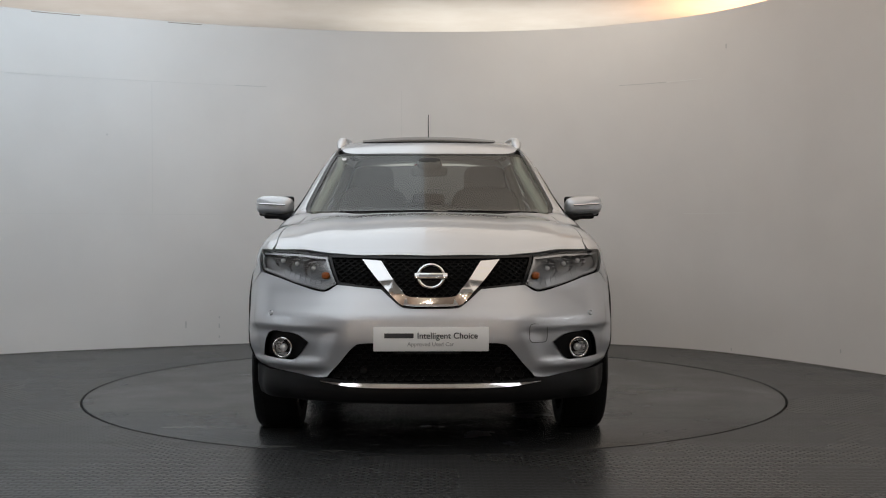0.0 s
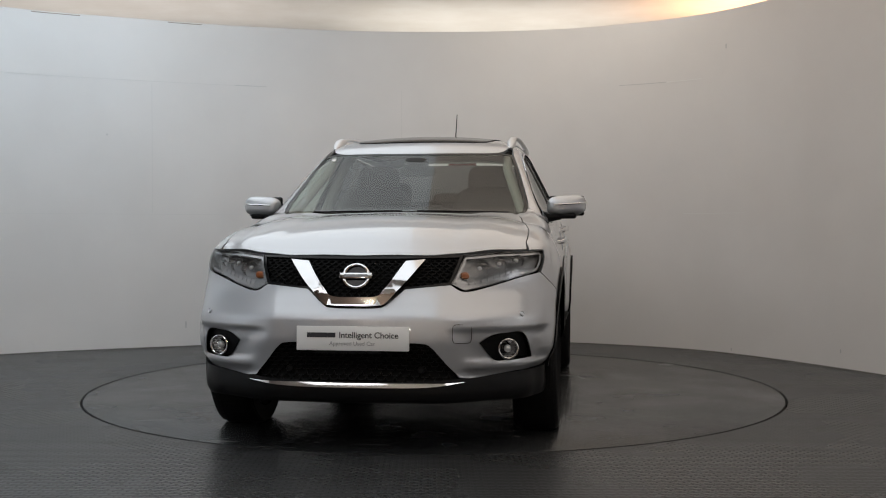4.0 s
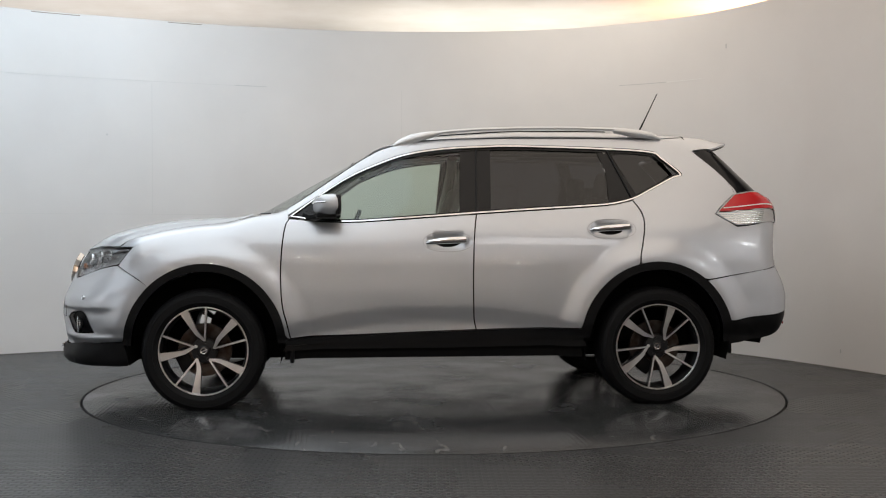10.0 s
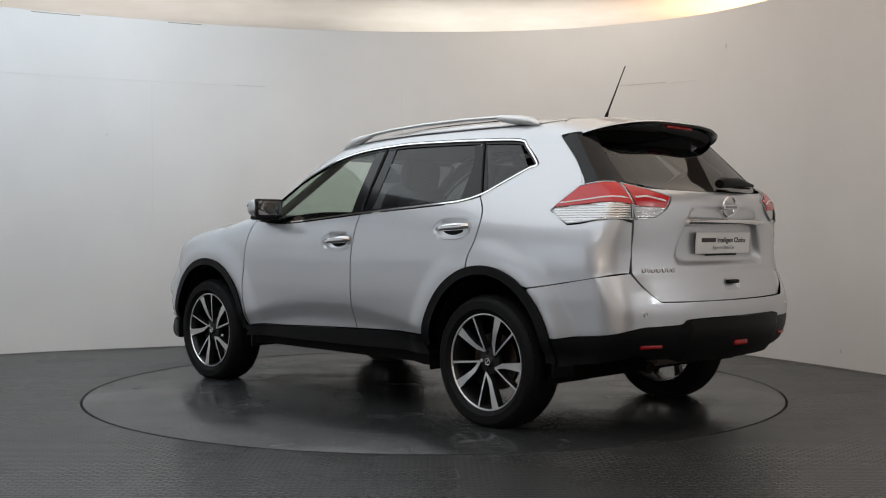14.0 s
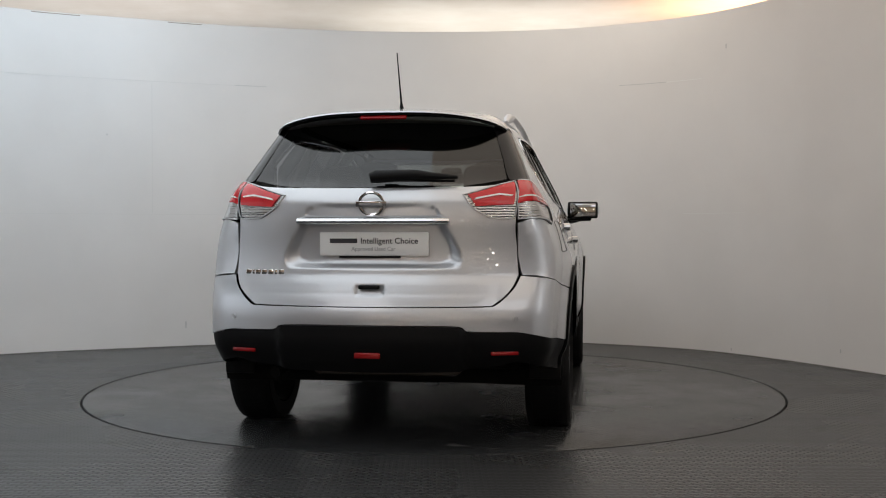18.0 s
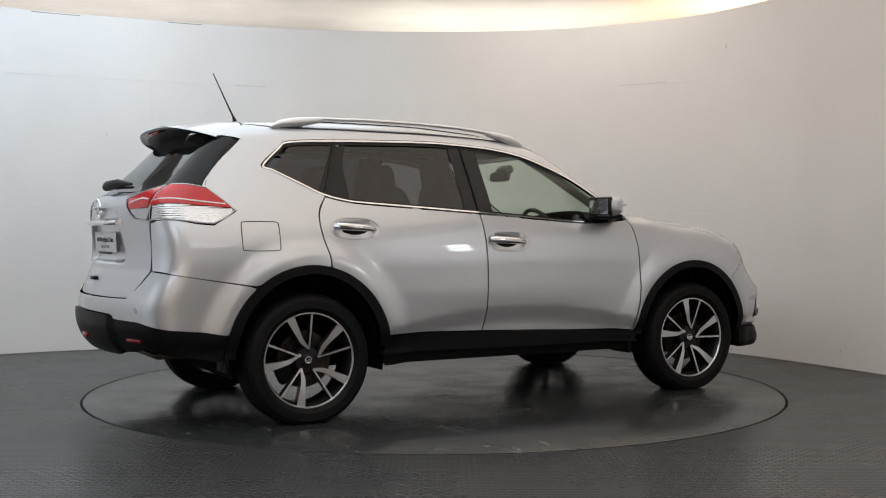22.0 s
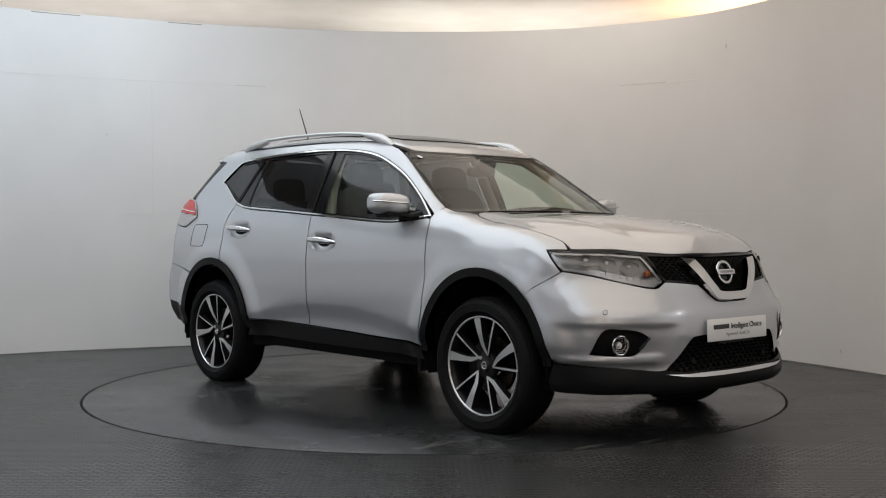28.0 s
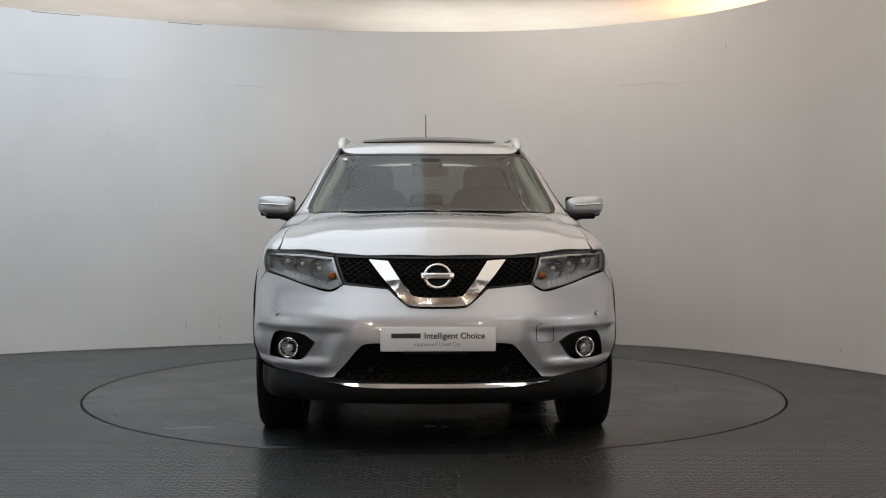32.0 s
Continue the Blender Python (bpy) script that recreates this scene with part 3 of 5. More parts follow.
# upper and lower lines shared by neighbouring panels
FDOOR_FRONT = [(0.887, 1.08), (0.906, 0.945), (0.913, 0.777), (0.902, 0.609), (0.875, 0.50), (0.858, 0.437)]
SPLIT = [(-0.248, 0.467), (-0.233, 0.54), (-0.228, 0.743), (-0.232, 0.945), (-0.242, 1.08), (-0.252, 1.150)]
RDOOR_REAR = [(-1.226, 1.236), (-1.272, 1.160), (-1.282, 1.081), (-1.264, 0.979), (-1.246, 0.91)]
GLASS_TOP = [(0.692, 1.255), (0.518, 1.368), (0.345, 1.450), (0.172, 1.512), (-0.037, 1.549), (-0.297, 1.566), (-0.523, 1.572), (-1.079, 1.560), (-1.370, 1.542)]
SHUT = 0.004   # half the gap between panels


def shifted(pts, dx):
    return [(x + dx, z) for x, z in pts]


for s in (1, -1):
    grip_bowl = lambda p, cx, cz: -0.034 * np.clip(1 - ((p[:, 0] - cx) / 0.145) ** 2 - ((p[:, 2] - cz) / 0.056) ** 2, 0, 1) ** 1.1
    front_door = panel("front_door", PAINT, car, ROUND, S((0.862, 1.118, C), *shifted(FDOOR_FRONT[:-1], -SHUT), (0.854, 0.420, C), (0.5, 0.435), (0.165, 0.447), (-0.248 + SHUT, 0.460, C),
                       *shifted(SPLIT[1:-1], SHUT), (-0.252 + SHUT, 1.146, C), (0.167, 1.116), (0.507, 1.096), (0.72, 1.105)), s,
                       push=lambda p: grip_bowl(p, -0.075, 0.985), gap=0.026)
    rear_door = panel("rear_door", PAINT, car, ROUND, S((-0.248 - SHUT, 0.460, C), *shifted(SPLIT[1:-1], -SHUT), (-0.252 - SHUT, 1.147, C), (-0.616, 1.171), (-0.95, 1.192), (-1.10, 1.207), (-1.224, 1.234, C),
                      *shifted(RDOOR_REAR[1:], SHUT)) + arch(-AXLE, 0.480, 0.508, 76, 14) + S((-0.88, 0.464, C)), s,
                      push=lambda p: grip_bowl(p, -1.070, 1.060), gap=0.026)
    fender = panel("front_fender", PAINT, car, ROUND, S((0.856 + SHUT, 0.412, C)) + arch(AXLE, 0.474, 0.502, 172, 47, 12)
                   + S((1.715, 0.759, C), (1.80, 0.811), (1.853, 0.846, C), (1.815, 0.895), (1.766, 0.956, C))
                   + [(ahead(0.785, 0.956), C)]
                   + [(over(x, y), c) for x, y, c in ((1.80, 0.769, False), (1.70, 0.772, False), (1.60, 0.769, False), (1.445, 0.748, False), (1.32, 0.731, False), (1.22, 0.713, False), (1.125, 0.694, False), (1.082, 0.664, True), (1.015, 0.684, False), (0.96, 0.714, False), (0.886, 0.724, True))]
                   + S((0.872, 1.133, C), (0.874, 1.112), *shifted(FDOOR_FRONT[:-1], SHUT)), s, gap=0.026)
    quarter = panel("body_side", PAINT, car, ROUND, S((-1.226, 1.244, C), (-1.272 - SHUT, 1.166), *shifted(RDOOR_REAR[2:], -SHUT)) + arch(-AXLE, 0.480, 0.508, 77.2, 127, 8)
                    + S((-1.672, 0.757, C), (-1.86, 0.786), (-2.06, 0.818)) + [(behind(0.712, 0.838), C), (behind(0.696, 0.90), False), (behind(0.690, 0.98), False), (behind(0.69, 1.085), C)]
                    + S((-1.985, 1.088), (-1.872, 1.075, C), (-1.738, 1.155, C), (-1.80, 1.215), (-1.877, 1.276, C), (-1.90, 1.30))
                    + [(side(-1.80, 1.42), False), (side(-1.66, 1.548), C), (over(-1.617, 0.535), C), (over(-1.40, 0.575), False), (over(-1.0, 0.59), False)]
                    + [(over(-0.5, 0.595), False), (over(0.0, 0.585), False), (over(0.25, 0.590), False), (over(0.40, 0.612), False), (over(0.61, 0.668), False), (over(0.80, 0.714), False), (over(0.880, 0.724), C)]
                    + S((0.878, 1.142, C), (0.692, 1.266), (0.518, 1.380), (0.345, 1.463), (0.172, 1.525), (-0.037, 1.562), (-0.297, 1.580), (-0.523, 1.587), (-1.079, 1.574), (-1.376, 1.556), (-1.445, 1.515), (-1.566, 1.410), (-1.50, 1.378), (-1.36, 1.305)), s, gap=0.026)
    # windows
    panel("front_side_window", GLASS, car, ROUND, S((0.84, 1.140, C), (0.692, 1.248), (0.518, 1.360), (0.345, 1.441), (0.172, 1.503), (-0.037, 1.541), (-0.172, 1.551, C), (-0.150, 1.158, C), (0.167, 1.136), (0.507, 1.112)), s,
          offset=-0.014, flange=0, gap=0.05, label="clear greenish door glass").visible_shadow = False
    panel("rear_side_window", TINT, car, ROUND, S((-0.363, 1.563, C), (-0.523, 1.564), (-0.80, 1.562), (-1.030, 1.553, C), (-1.075, 1.43), (-1.075, 1.22, C), (-0.95, 1.207), (-0.616, 1.188), (-0.341, 1.172, C)), s,
          offset=-0.014, flange=0, gap=0.05, label="dark tinted door glass").visible_shadow = False
    panel("quarter_window", TINT, car, ROUND, S((-1.118, 1.552, C), (-1.30, 1.543), (-1.372, 1.532), (-1.485, 1.402, C), (-1.36, 1.325), (-1.258, 1.272, C)), s,
          offset=-0.012, flange=0, gap=0.05, label="dark tinted fixed glass").visible_shadow = False
    panel("window_pillar", GLOSSBLACK, car, ROUND, S((-0.172, 1.551, C), (-0.297, 1.559), (-0.363, 1.563, C), (-0.341, 1.172, C), (-0.246, 1.163), (-0.150, 1.158, C)), s, offset=-0.009, flange=0, gap=0.05)
    panel("window_pillar", GLOSSBLACK, car, ROUND, S((-1.030, 1.553, C), (-1.118, 1.552, C), (-1.258, 1.272, C), (-1.18, 1.243), (-1.075, 1.22, C), (-1.075, 1.43)), s, offset=-0.009, flange=0, gap=0.05)
    # cladding
    panel("arch_cladding", PLASTIC, car, ROUND, arch(AXLE, 0.473, 0.501, 176, 3, 18) + arch(AXLE, 0.425, 0.456, 3, 176, 18), s, offset=0.012, gap=0.03, flange=0.06)
    panel("arch_cladding", PLASTIC, car, ROUND, arch(-AXLE, 0.479, 0.507, 178, 6, 18) + arch(-AXLE, 0.420, 0.460, 6, 178, 18), s, offset=0.012, gap=0.03, flange=0.06)
    panel("sill_strip", PLASTIC, car, ROUND, S((0.880, 0.412, C), (0.5, 0.428), (0.165, 0.441), (-0.236, 0.454), (-0.885, 0.460, C), (-0.905, 0.402, C), (0.0, 0.393), (0.885, 0.372, C)), s, offset=0.014, gap=0.04, flange=0.03)
    panel("sill_cladding", PLASTIC, car, ROUND, S((0.880, 0.371, C), (0.165, 0.391), (-0.895, 0.401, C), (-0.92, 0.352, C), (0.0, 0.350), (0.90, 0.340, C)), s, offset=0.006, gap=0.04, flange=0.08)

# bonnet, roof, glass
bonnet = panel("bonnet", PAINT, car, ROUND, both([(over(1.135, 0.0), False), (over(1.125, 0.30), False), (over(1.10, 0.52), False), (over(1.082, 0.656), C), (over(1.13, 0.688), False), (over(1.22, 0.706), False), (over(1.32, 0.726), False),
               (over(1.445, 0.743), False), (over(1.60, 0.764), False), (over(1.70, 0.767), False), (over(1.80, 0.764), False), (ahead(0.770, 0.958), C), (ahead(0.70, 0.957), False), (ahead(0.60, 0.951), False), (ahead(0.45, 0.940), False), (ahead(0.25, 0.934), False), (ahead(0.0, 0.932), False)]), gap=0.03,
               push=lambda p: 0.012 * step(0.40, 0.52, np.abs(p[:, 1])) * step(2.2, 1.9, p[:, 0]) * step(0.72, 0.60, np.abs(p[:, 1])))
panel("windscreen", GLASS, car, ROUND, both([(over(0.405, 0.0), False), (over(0.395, 0.28), False), (over(0.375, 0.50), False), (over(0.375, 0.598), C), (over(0.60, 0.657), False), (over(0.80, 0.706), False), (over(0.90, 0.716), False), (over(0.96, 0.706), False), (over(1.005, 0.676), False), (over(1.06, 0.50), False), (over(1.095, 0.25), False), (over(1.105, 0.0), False)]),
      offset=-0.004, flange=0, gap=0.05, label="clear windscreen glass").visible_shadow = False
panel("roof", PAINT, car, ROUND, both([(over(0.40, 0.0), False), (over(0.39, 0.28), False), (over(0.37, 0.50), False), (over(0.30, 0.560), C), (over(0.0, 0.572), False), (over(-0.5, 0.582), False), (over(-1.0, 0.578), False), (over(-1.4, 0.565), False), (over(-1.615, 0.525), C), (over(-1.63, 0.25), False), (over(-1.635, 0.0), False)]),
      gap=0.04)

# ---- the car's front ----
def F(*pts):
    """Front points (y, z), a third value marks a corner."""
    return [(ahead(p[0], p[1]), len(p) > 2) for p in pts]


def B(*pts):
    return [(behind(p[0], p[1]), len(p) > 2) for p in pts]


def mirrored(pts):
    return [(p * (1, -1, 1), c) for p, c in pts]


def inset(line, d):
    """The line moved inwards by d."""
    a, b = np.roll(line, 1, axis=0), np.roll(line, -1, axis=0)
    t = b - a
    t /= np.linalg.norm(t, axis=1)[:, None] + 1e-9
    n = np.stack([-t[:, 1], t[:, 0]], 1)
    area = 0.5 * np.sum(line[:, 0] * np.roll(line[:, 1], -1) - np.roll(line[:, 0], -1) * line[:, 1])
    return line + n * d * np.sign(area)


def band(name, mat, parent, chart, pts, d0, d1, s=1, gap=0.03, label="", **more):
    """A frame that follows an outline, from d0 to d1 inside it."""
    line = chart_line(chart, pts, 10)
    key = (name, d0, line.tobytes())
    if key not in MADE:
        MADE[key] = sheet(chart, inset(line, d0), gap=gap, holes=[inset(line, d1)], **more)
    p, f, n = MADE[key]
    if s < 0:
        p, n, f = p * (1, -1, 1), n * (1, -1, 1), [t[::-1] for t in f]
    return link(name, mesh_of(name, p, f, mat, True, n), parent, label)


FOG = F((0.775, 0.564), (0.70, 0.572), (0.630, 0.562), (0.576, 0.528, C), (0.636, 0.450), (0.70, 0.443), (0.806, 0.450, C))


def scoop(y, z):
    """The hollow round the fog lamp, with a ledge under it and a tucked-in lower edge."""
    hollow = -0.015 * step(0.604, 0.566, z) * step(0.425, 0.452, z) * step(0.44, 0.56, y + 0.5 * (z - 0.5)) * step(0.90, 0.84, y)
    wing = 0.006 * step(0.70, 0.60, z) * step(0.40, 0.62, y)
    tuck = -0.034 * step(0.428, 0.372, z) * step(0.42, 0.58, y) * step(0.93, 0.85, y)
    return hollow + wing + tuck


front_bumper = panel("front_bumper", PAINT, car, FRONT, both(F((0.0, 0.688), (0.105, 0.690), (0.150, 0.705), (0.232, 0.776, C), (0.340, 0.786), (0.438, 0.794, C), (0.505, 0.762), (0.62, 0.786), (0.74, 0.822))
                     + S((1.862, 0.846, C), (1.80, 0.806), (1.714, 0.754, C)) + arch(AXLE, 0.474, 0.502, 47, 9, 7) + S((1.832, 0.402, C), (1.95, 0.395))
                     + F((0.74, 0.392), (0.64, 0.384), (0.55, 0.374), (0.487, 0.375, C), (0.43, 0.43), (0.36, 0.512), (0.315, 0.530), (0.20, 0.532), (0.0, 0.532))), holes=[FOG, mirrored(FOG)], gap=0.018,
                     push=lambda p: scoop(np.abs(p[:, 1]), p[:, 2]))
lower_fascia = panel("lower_fascia", PLASTIC, car, FRONT, both(F((0.0, 0.352), (0.30, 0.356), (0.486, 0.368, C), (0.55, 0.370), (0.64, 0.380), (0.74, 0.388)) + S((1.95, 0.391), (1.828, 0.398, C), (1.80, 0.31), (1.80, 0.258, C))
                     + F((0.70, 0.258), (0.45, 0.250), (0.0, 0.246))), gap=0.035, flange=0.05, offset=-0.002)
panel("chin_strip", CHROME, car, FRONT, both(F((0.0, 0.343), (0.30, 0.345), (0.515, 0.350, C), (0.30, 0.326), (0.0, 0.323))), gap=0.04, flange=0.012, offset=0.012, label="thin chrome strip")
GRILLE_LOW = both(F((0.0, 0.536), (0.20, 0.536), (0.318, 0.533), (0.37, 0.51), (0.44, 0.43), (0.490, 0.362, C), (0.30, 0.352), (0.0, 0.348)))
panel("lower_grille", INNER, car, FRONT, GRILLE_LOW, gap=0.04, push=lambda p: -0.035 + 0 * p[:, 0], flange=-0.03)
GRILLE_TOP = both(F((0.0, 0.930), (0.25, 0.932), (0.487, 0.936, C), (0.440, 0.796, C), (0.340, 0.784), (0.228, 0.774, C), (0.14, 0.70), (0.0, 0.690)))
grille = panel("grille", INNER, car, FRONT, GRILLE_TOP, gap=0.04, push=lambda p: -0.03 + 0 * p[:, 0], flange=-0.026)


def lattice(name, outline, pitch, depth, parent):
    """A honeycomb-like net of thin bars that fills an opening."""
    line = chart_line(FRONT, outline)
    lo, hi = line.min(0), line.max(0)
    segs = []
    rows = int((hi[1] - lo[1]) / pitch) + 2
    wide = 2.6
    cols = int((hi[0] - lo[0]) / (pitch * wide)) + 2
    for r in range(rows):
        for c in range(cols):
            x, y = lo[0] + (c + (r % 2) / 2) * pitch * wide, lo[1] + r * pitch
            a, b, d = (x - pitch * wide * 0.33, y), (x + pitch * wide * 0.33, y), pitch * wide * 0.17
            segs += [(a, b), (b, (b[0] + d - pitch * wide * 0.0, y + pitch)), (a, (a[0] - d, y + pitch))]
    q = np.array([[*a, *b] for a, b in segs])
    ok = inside(line, q[:, :2]) & inside(line, q[:, 2:])
    q = q[ok]
    pa, na = surface(FRONT, q[:, :2])
    pb, nb = surface(FRONT, q[:, 2:])
    verts, faces = [], []
    for a, n, b in zip(pa, na, pb):
        d = b - a
        s = np.cross(d, n)
        s = s / (np.linalg.norm(s) + 1e-9) * 0.0022
        k = len(verts)
        for p0 in (a, b):
            verts += [p0 - n * depth + s, p0 - n * depth - s, p0 - n * (depth + 0.012) - s, p0 - n * (depth + 0.012) + s]
        faces += [(k, k + 1, k + 5, k + 4), (k + 1, k + 2, k + 6, k + 5), (k + 3, k, k + 4, k + 7)]
    return tagged(link(name, mesh_of(name, verts, faces, NETBLACK), parent), kind="stuff")


lattice("mesh_net", GRILLE_TOP, 0.014, 0.012, grille)
lattice("mesh_net", GRILLE_LOW, 0.016, 0.020, car)
panel("grille_chrome", CHROME, car, FRONT, both(F((0.0, 0.694), (0.10, 0.696), (0.146, 0.710), (0.195, 0.757), (0.316, 0.899, C), (0.228, 0.893, C), (0.140, 0.770), (0.104, 0.738), (0.0, 0.733))), gap=0.03, flange=0.03, offset=0.012,
      push=lambda p: 0.008 * step(0.94, 0.80, p[:, 2]) + 0.30 * np.clip(p[:, 2] - 0.70, 0, 0.05), label="broad chrome V around the badge")


band("grille_border", GLOSSBLACK, grille, FRONT, GRILLE_TOP, 0.001, 0.013, offset=-0.004, flange=0.01)


def emblem(parent, m, r):
    bm = bmesh.new()
    lathe(bm, [(r, 0), (r - 0.001, 0.006), (r - 0.008, 0.008), (r - 0.014, 0.006), (r - 0.015, 0.0)], 48, "x")
    bmesh.ops.transform(bm, matrix=Matrix.Diagonal((1, 1, 0.92, 1)), verts=bm.verts[:])
    ring = part("emblem", bm, CHROME, parent, "round chrome emblem with a bar across", m=m)
    bm = bmesh.new()
    box(bm, 0.002, 0.016, -r * 1.15, r * 1.15, -0.014, 0.014, 0.004)
    part("emblem_bar", bm, CHROME, ring)
    bm = bmesh.new()
    box(bm, 0.0155, 0.0168, -r * 0.85, r * 0.85, -0.006, 0.006)
    part("emblem_lettering", bm, GREYINK, ring)


emblem(car, pose(2.224, 0, 0.836, 0, -14, 0), 0.067)
bm = bmesh.new()
lathe(bm, [(0.001, 0), (0.052, 0)], 32, "x")
part("emblem_plinth", bm, GLOSSBLACK, car, m=pose(2.214, 0, 0.838, 0, -14, 0))


def cushion(parent, name, mat, sx, sy, sz, m, e=0.35, label=""):
    """A soft block with rounded sides."""
    bm = bmesh.new()
    bmesh.ops.create_uvsphere(bm, u_segments=24, v_segments=16, radius=1)
    for v in bm.verts:
        v.co = [math.copysign(abs(c) ** e, c) * h for c, h in zip(v.co, (sx, sy, sz))]
    return part(name, bm, mat, parent, label, m=m)


def ball_cup(parent, m, r, depth, mat, name="reflector"):
    bm = bmesh.new()
    prof = [(r, 0.0)] + [(r * math.cos(a), -depth * math.sin(a)) for a in np.linspace(0.1, math.pi / 2 - 0.02, 7)]
    lathe(bm, prof, 28, "x")
    return part(name, bm, mat, parent, m=m)


def ring_of(parent, name, m, r, t, mat, label=""):
    bm = bmesh.new()
    prof = [(r + t * math.cos(a), t * math.sin(a)) for a in np.linspace(0, 2 * math.pi, 9)]
    lathe(bm, prof, 40, "x")
    return part(name, bm, mat, parent, label, m=m)


HEADLAMP = S((1.772, 0.954, C)) + F((0.775, 0.950), (0.64, 0.947), (0.492, 0.934, C), (0.442, 0.800, C), (0.506, 0.768, C), (0.62, 0.792), (0.74, 0.828)) + S((1.862, 0.852, C), (1.82, 0.90))
for s in (1, -1):
    lamp = panel("headlight", LENS, car, FRONT, HEADLAMP, s, gap=0.03, flange=0.0, offset=-0.001, label="clear headlight lens")
    lamp.visible_shadow = False
    housing = panel("housing", LAMPDARK, lamp, FRONT, HEADLAMP, s, gap=0.03, flange=-0.028, push=lambda p: -0.031 + 0 * p[:, 0])
    for y, z, r, wide, turn in ((0.565, 0.868, 0.044, 1.15, 18), (0.655, 0.888, 0.040, 1.1, 28), (0.735, 0.902, 0.030, 1.3, 42)):
        p = ahead(y, z)
        cup = ball_cup(lamp, pose(p[0] - 0.018, s * y, z, 0, 0, s * turn) @ Matrix.Diagonal((1, wide, 1, 1)), r, 0.045, FACETS)
        bm = bmesh.new()
        bmesh.ops.create_uvsphere(bm, u_segments=16, v_segments=10, radius=0.011)
        part("bulb", bm, SATIN, cup, m=pose(-0.018, 0, 0))
    p = ahead(0.497, 0.836)
    cushion(lamp, "indicator_bulb", AMBER, 0.012, 0.020, 0.017, pose(p[0] - 0.022, s * 0.497, 0.836), 0.8, "amber indicator bulb")
    band("lamp_bezel", HOUSING, lamp, FRONT, HEADLAMP, 0.006, 0.017, s, offset=-0.012, flange=0.012)
    ribs = F((0.462, 0.812, C), (0.510, 0.783, C), (0.62, 0.806), (0.74, 0.842), (0.735, 0.862), (0.61, 0.830), (0.518, 0.808, C), (0.478, 0.826, C))
    panel("lamp_trim", HOUSING, lamp, FRONT, ribs, s, gap=0.03, flange=0.008, offset=-0.014)
    for k in range(8):
        y = 0.52 + 0.027 * k
        z = 0.793 + 0.0002 * k + 0.29 * max(0.0, y - 0.55)
        a, b = ahead(y, z), ahead(y - 0.004, z + 0.022)
        bm = bmesh.new()
        tube(bm, [(a[0] - 0.012, s * a[1], a[2]), (b[0] - 0.012, s * b[1], b[2])], 0.0014, 6)
        part("trim_rib", bm, UNDERGREY, lamp)
    # fog lamp in its black surround
    surround = panel("fog_surround", PLASTIC, car, FRONT, FOG, s, gap=0.03, push=lambda p: -0.03 + 0 * p[:, 0], flange=-0.028)
    p = ahead(0.702, 0.496)
    fog = ring_of(surround, "fog_ring", pose(p[0] - 0.004, s * 0.702, 0.496, 0, 0, s * 14), 0.045, 0.0052, CHROME, "chrome fog lamp ring")
    ball_cup(fog, pose(-0.006, 0, 0), 0.041, 0.03, FACETS)
    bm = bmesh.new()
    bmesh.ops.create_uvsphere(bm, u_segments=16, v_segments=10, radius=0.018)
    part("bulb", bm, SATIN, fog, m=pose(-0.018, 0, 0))
    bm = bmesh.new()
    lathe(bm, [(0.0005, 0.008), (0.022, 0.006), (0.040, 0.0)], 32, "x")
    lens = part("fog_lens", bm, LENS, fog)
    lens.visible_shadow = False
    # parking sensors
    for y, z, fb in ((0.760, 0.655, 1), (0.685, 0.634, -1)):
        p = ahead(y, z) if fb > 0 else behind(y, z)
        n = Vector([-(form((p + d)[None]) - form((p - d)[None]))[0] for d in np.eye(3) * 2e-3]).normalized()
        p = Vector(p) + n * (0.007 if fb > 0 else 0.001)
        n.y, p.y = n.y * s, p.y * s
        bm = bmesh.new()
        lathe(bm, [(0.0005, 0.002), (0.008, 0.002), (0.0095, 0.0), (0.012, 0.003), (0.013, -0.004)], 24, "x")
        part("parking_sensor", bm, PAINT, car, m=Matrix.Translation(p) @ n.to_track_quat("X", "Z").to_matrix().to_4x4())

# tow-eye cover outline and lower sensors in the front bumper
bm = bmesh.new()
loop = smooth_line([((y, z), False) for y, z in ((0.462, 0.612), (0.50, 0.616), (0.535, 0.612), (0.541, 0.575), (0.535, 0.535), (0.50, 0.531), (0.462, 0.535), (0.456, 0.575))], 4)
tube(bm, [ahead(y, z) + (0.001, 0, 0) for y, z in [*loop, loop[0]]], 0.0016, 5)
part("tow_cover_seam", bm, GAP, car)
for y in (0.31, -0.31):
    bm = bmesh.new()
    lathe(bm, [(0.0005, 0.006), (0.014, 0.006), (0.017, 0.0), (0.017, -0.03)], 20, "x")
    part("bumper_sensor", bm, PLASTIC, car, m=pose(2.255, y, 0.405))


def letters(text, width, mat, parent, m, name, bold=0.0):
    data = bpy.data.curves.new(name, "FONT")
    data.body, data.size, data.align_x, data.align_y, data.extrude = text, 0.04, "CENTER", "CENTER", 0.0004
    data.offset = bold
    ob = new(name, data)
    dg = bpy.context.evaluated_depsgraph_get()
    me = bpy.data.meshes.new_from_object(ob.evaluated_get(dg))
    bpy.data.objects.remove(ob)
    xs = [v.co.x for v in me.vertices]
    k = width / (max(xs) - min(xs))
    me.transform(Matrix.Diagonal((k, k, 1, 1)))
    me.materials.clear()
    me.materials.append(mat)
    return link(name, me, parent, m=m)


